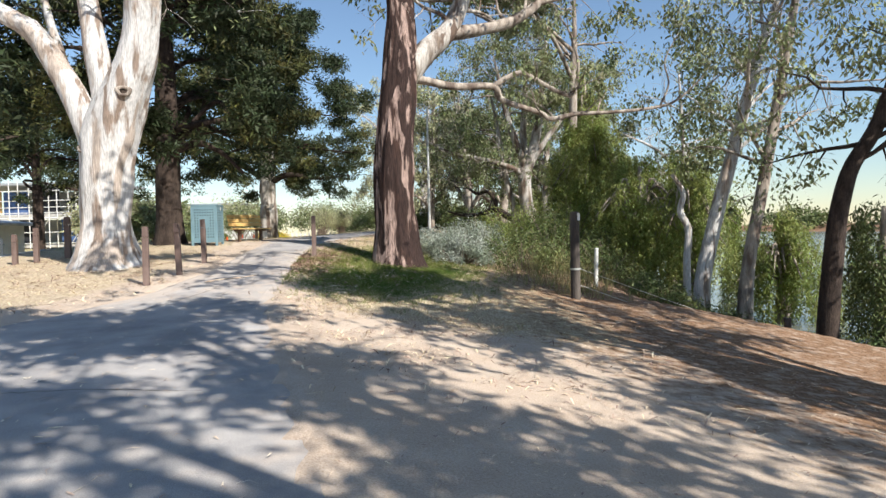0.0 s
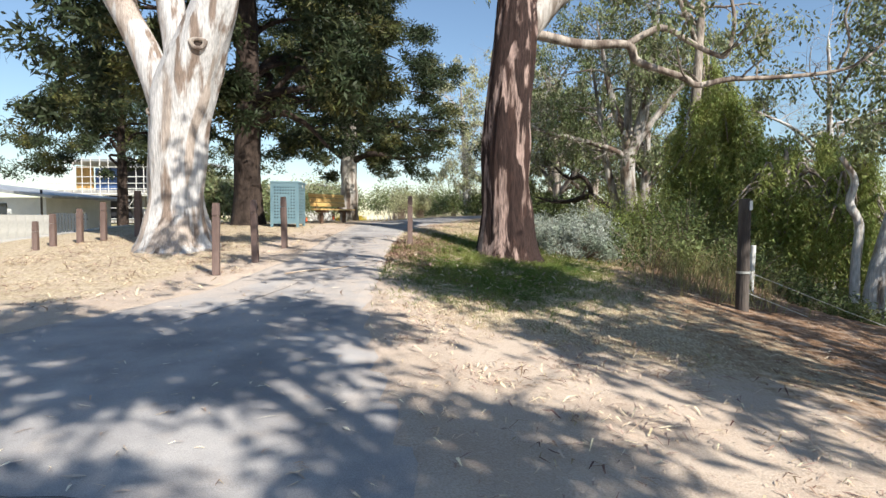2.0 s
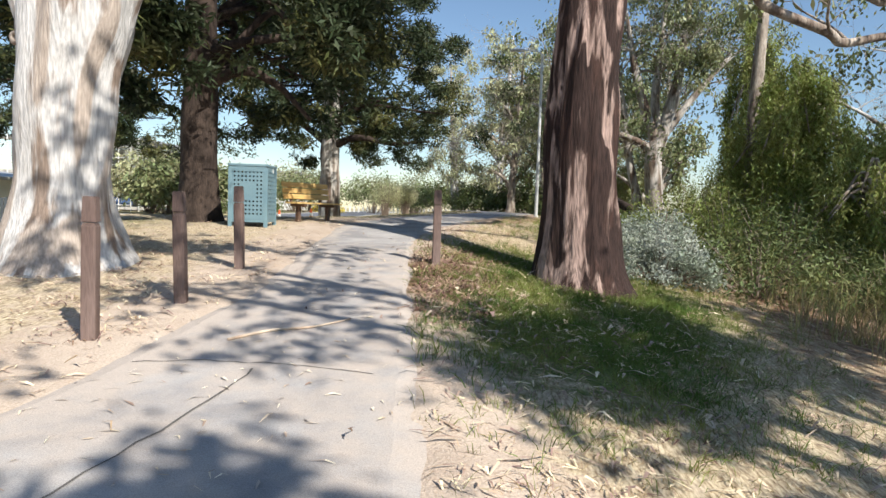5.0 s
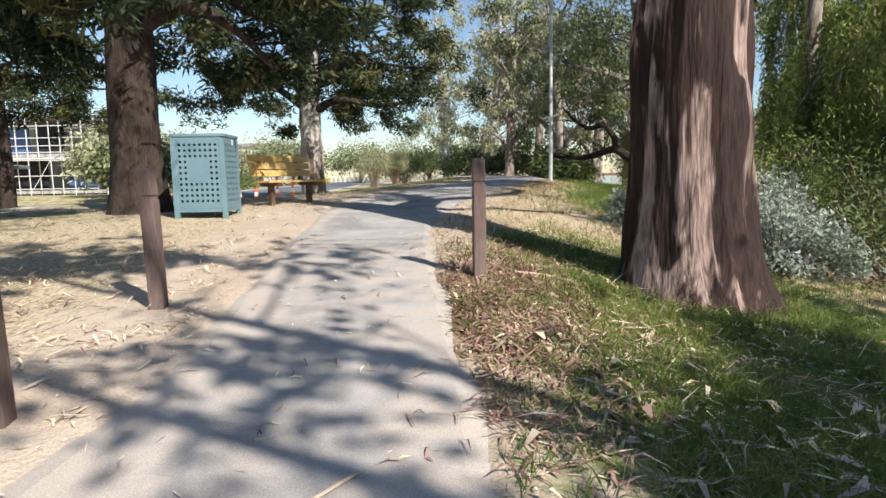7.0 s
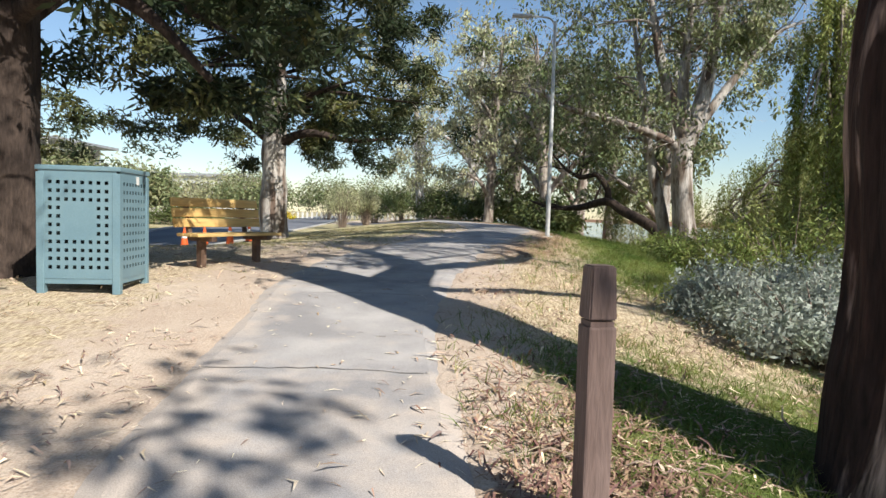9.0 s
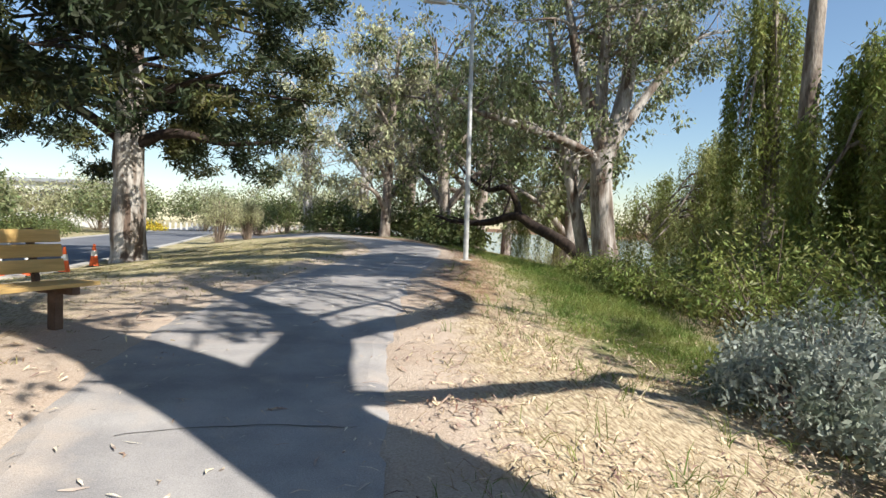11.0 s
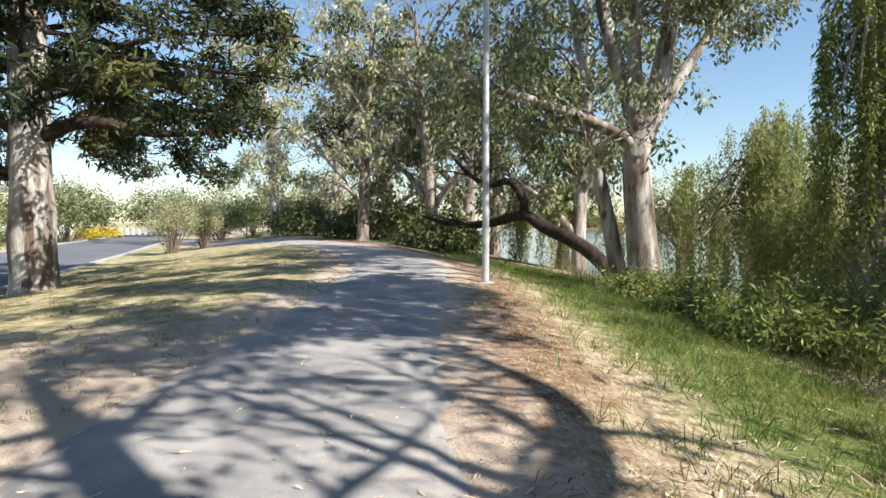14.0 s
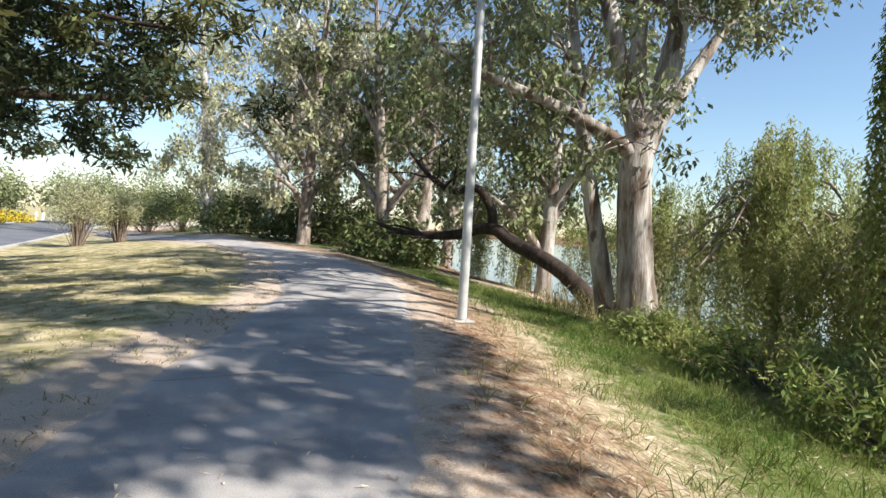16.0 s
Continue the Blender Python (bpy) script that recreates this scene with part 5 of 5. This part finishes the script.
def blades(name, label, rng, x, y, length, width, material, tilt=0.45, per=5, clump=0.035):
    """Tufts: a handful of thin arching blades at each place, each of two pieces."""
    x, y = np.repeat(x, per), np.repeat(y, per)
    n = len(x)
    size = np.repeat(rng.uniform(0.5, 1.4, n // per), per)
    ox, oy = rng.normal(0, clump, n), rng.normal(0, clump, n)
    p = np.stack([x + ox, y + oy, height(x + ox, y + oy) - 0.01], 1)
    d = np.stack([ox / clump * 0.35 * tilt + rng.normal(0, tilt, n), oy / clump * 0.35 * tilt + rng.normal(0, tilt, n), np.ones(n)], 1)
    d /= np.linalg.norm(d, axis=1)[:, None]
    s = np.cross(d, rng.normal(0, 1, (n, 3)))
    s /= np.linalg.norm(s, axis=1)[:, None]
    L = (length * size * rng.uniform(0.6, 1.2, n))[:, None]
    W = (width * rng.uniform(0.6, 1.2, n))[:, None] * 0.5
    out = np.stack([d[:, 0], d[:, 1], np.full(n, -0.35)], 1) * L * 0.45
    mid, tip = p + d * L * 0.55, p + d * L + out
    q = np.concatenate([np.stack([p - s * W, p + s * W, mid + s * W * 0.85, mid - s * W * 0.85], 1), np.stack([mid - s * W * 0.85, mid + s * W * 0.85, tip + s * W * 0.1, tip - s * W * 0.1], 1)])
    tagged(new(name, quads_mesh(name, q, material)), label, "grass", kind="stuff")


def lying(name, label, category, rng, x, y, z, length, width, material, up=0.12, curl=0.012):
    n = len(x)
    p = np.stack([x, y, z + 0.004], 1)
    a = rng.uniform(0, 2 * math.pi, n)
    d = np.stack([np.cos(a), np.sin(a), rng.normal(0, up, n) ** 2], 1)
    s = np.stack([-np.sin(a), np.cos(a), rng.normal(0, 0.2, n)], 1)
    L = (length * rng.uniform(0.4, 1.5, n))[:, None]
    W = (width * rng.uniform(0.5, 1.4, n))[:, None]
    mid = p + d * L * 0.5 + np.stack([-np.sin(a), np.cos(a), np.zeros(n)], 1) * (rng.normal(0, 0.12, n))[:, None] * L
    mid[:, 2] += rng.uniform(0, curl, n)
    h = W * 0.5
    tip = p + d * L
    q1 = np.stack([p - s * h * 0.4, p + s * h * 0.4, mid + s * h, mid - s * h], 1)
    q2 = np.stack([mid - s * h, mid + s * h, tip + s * h * 0.25, tip - s * h * 0.25], 1)
    q = np.concatenate([q1, q2])
    low = np.concatenate([p[:, 2], p[:, 2]])[:, None] - 0.003
    q[:, :, 2] = np.maximum(q[:, :, 2], low)
    tagged(new(name, quads_mesh(name, q, material)), label, category, kind="stuff")


def onpath(x, y):
    return (x > np.interp(y, LEFT_Y, LEFT_X)) & (x < np.interp(y, RIGHT_Y, RIGHT_X))


rng = np.random.default_rng(7)
x, y = scatter(rng, 36000, -4.2, 2.0, 9.5, 19.5, lambda x, y: np.where(onpath(x, y), 0, green_w(x, y) ** 1.3))
k = patchy(x, y, 1.3, 3.0) > rng.uniform(0, 0.75, len(x))
blades("green_grass", "green grass tufts under the brown gum", rng, x[k], y[k], 0.13, 0.006, M_GRASS)
x, y = scatter(rng, 42000, -4.0, 6.0, 19.5, 44, lambda x, y: np.where(onpath(x, y), 0, green_w(x, y) ** 1.2))
k = patchy(x, y, 1.1, 5.0) > rng.uniform(0, 0.7, len(x))
blades("green_grass", "long green grass along the top of the bank", rng, x[k], y[k], 0.2, 0.007, M_GRASS)
x, y = scatter(rng, 26000, -4.2, 4.0, 9.0, 34, lambda x, y: np.where(onpath(x, y), 0, 0.7 * smooth(0.1, 0.8, x - np.interp(y, RIGHT_Y, RIGHT_X)) * (1 - smooth(4.5, 6, x - np.interp(y, RIGHT_Y, RIGHT_X)))))
k = patchy(x, y, 1.6, 8.0) > rng.uniform(0.1, 0.95, len(x))
blades("dry_grass", "dry yellow grass beside the path", rng, x[k], y[k], 0.09, 0.005, M_DRYGRASS, 0.9)
x, y = scatter(rng, 15000, -13, -3, 17, 50, lambda x, y: np.where(onpath(x, y), 0, smooth(23, 29, y + 0.4 * (np.interp(y, LEFT_Y, LEFT_X) - x)) + 0.5 * gauss(x, y, -11, 20, 3.0, 2.0)))
k = (patchy(x, y, 0.9, 11.0) > rng.uniform(0.1, 0.9, len(x))) & (x > np.interp(y, NEAR_ROAD_Y, NEAR_ROAD_X) + 0.5)
blades("lawn_grass", "patchy half-dry lawn beside the path", rng, x[k], y[k], 0.07, 0.008, M_REED, 0.7)
# reeds at the foot of the bank
x, y = scatter(rng, 9000, 1.0, 12, 14.5, 40, lambda x, y: np.exp(-(((x - np.interp(y, BANK_Y, BANK_X) - 6.6) / 1.2) ** 2)) * 0.5 + np.where((y > 22) & (np.abs(x - np.interp(y, BANK_Y, BANK_X) - 4.6) < 0.7), 0.25, 0))
blades("reeds", "tall thin reeds and dry stalks along the river bank", rng, x, y, 0.75, 0.012, M_REED, 0.25, 6, 0.06)
# fallen leaves and bark
x, y = scatter(rng, 4200, -7, -0.5, 1.5, 34, lambda x, y: np.where(onpath(x, y), 0.7, 0))
lying("fallen_leaves", "pale dry gum leaves scattered on the asphalt", "leaf litter", rng, x, y, height(x, y) + 0.018, 0.085, 0.014, M_DEADLEAF)
x, y = scatter(rng, 150000, -11, 5.5, 0.5, 36, lambda x, y: np.where(onpath(x, y), 0, 0.15 + 0.25 * smooth(19, 24, y) * np.exp(-(((x - np.interp(y, RIGHT_Y, RIGHT_X) - 1.0) / 1.0) ** 2)) + 0.5 * gauss(x, y, -2.4, 14.5, 1.6, 3.5) + 0.3 * gauss(x, y, -7.0, 13.5, 2.5, 2.5)))
k = patchy(x, y, 0.8, 21.0) > rng.uniform(0.05, 1.0, len(x))
lying("leaf_litter", "dry gum leaves and bark flakes on the dirt", "leaf litter", rng, x[k], y[k], height(x[k], y[k]) + 0.006, 0.075, 0.012, M_LITTER, 0.2, 0.015)
x, y = scatter(rng, 16000, -11, 5.5, 5, 27, lambda x, y: np.where(onpath(x, y), 0.004, 0.05 + 0.9 * gauss(x, y, -2.2, 14.0, 1.5, 2.6) + 0.6 * gauss(x, y, -3.1, 16.6, 0.6, 1.0) + 0.3 * gauss(x, y, -7.2, 13.4, 2.0, 1.6)))
lying("bark_strips", "curled strips of shed bark lying in the grass", "bark litter", rng, x, y, height(x, y) + 0.012, 0.17, 0.02, M_LITTER, 0.3, 0.03)
x, y = scatter(rng, 90000, -10.5, 3.0, 5.0, 24, lambda x, y: np.where(onpath(x, y), 0.003, 0.55 * smooth(-0.1, 0.5, x - np.interp(y, RIGHT_Y, RIGHT_X)) * (1 - smooth(3.0, 4.5, x - np.interp(y, RIGHT_Y, RIGHT_X))) * smooth(5, 8.5, y) + 0.6 * smooth(0.0, 0.5, np.interp(y, LEFT_Y, LEFT_X) - x) * smooth(8.5, 10.5, y) * (1 - smooth(15, 19, y)) + 0.12))
k = patchy(x, y, 1.2, 33.0) > rng.uniform(0.15, 1.1, len(x))
lying("straw_litter", "thick dry straw and shed bark lying beside the path", "leaf litter", rng, x[k], y[k], height(x[k], y[k]) + 0.008, 0.12, 0.013, M_STRAW, 0.3, 0.03)
x, y = scatter(rng, 420, -4.5, 0.5, 10.5, 17.5, lambda x, y: np.where(onpath(x, y), 0.01, gauss(x, y, -1.9, 13.2, 1.4, 1.5) + 0.5 * gauss(x, y, -3.0, 15.0, 0.6, 1.5)))
lying("bark_slabs", "broad curled slabs of shed gum bark in the grass", "bark litter", rng, x, y, height(x, y) + 0.03, 0.16, 0.045, M_LITTER, 0.2, 0.05)
x, y = scatter(rng, 26000, -4.3, -1.8, 12.5, 18.5, lambda x, y: np.where(onpath(x, y), 0.004, gauss(x, y, -3.05, 15.1, 0.6, 1.9)))
lying("brown_litter", "dark reddish brown leaf and bark litter at the path's edge", "leaf litter", rng, x, y, height(x, y) + 0.012, 0.11, 0.014, M_BROWNLITTER, 0.35, 0.03)


def stick(pts, r, label):
    x, y = pts[0]
    z = gz(x, y)
    t = thing("stick", label, "stick", (x, y, z))
    w = Wood(np.random.default_rng(3), 0.15)
    lift = 0.018 if bool(onpath(x, y)) else 0.015
    w.limb(catmull([(a - x, b - y, gz(a, b) - z + r + lift, r * (1 - 0.5 * i / len(pts))) for i, (a, b) in enumerate(pts)], 5), 7)
    part("wood", mesh_of("wood", w.v, w.f, M_LITTER, True), t)


stick(((-4.55, 11.75), (-4.3, 12.05), (-4.0, 12.2), (-3.75, 12.5)), 0.012, "thin fallen stick lying on the asphalt")
stick(((-2.95, 16.0), (-2.7, 16.05), (-2.4, 15.95)), 0.018, "dead fallen branch lying in the grass")
stick(((-2.2, 14.4), (-2.05, 14.6), (-2.1, 14.8)), 0.022, "pale curl of fallen bark wood in the grass")
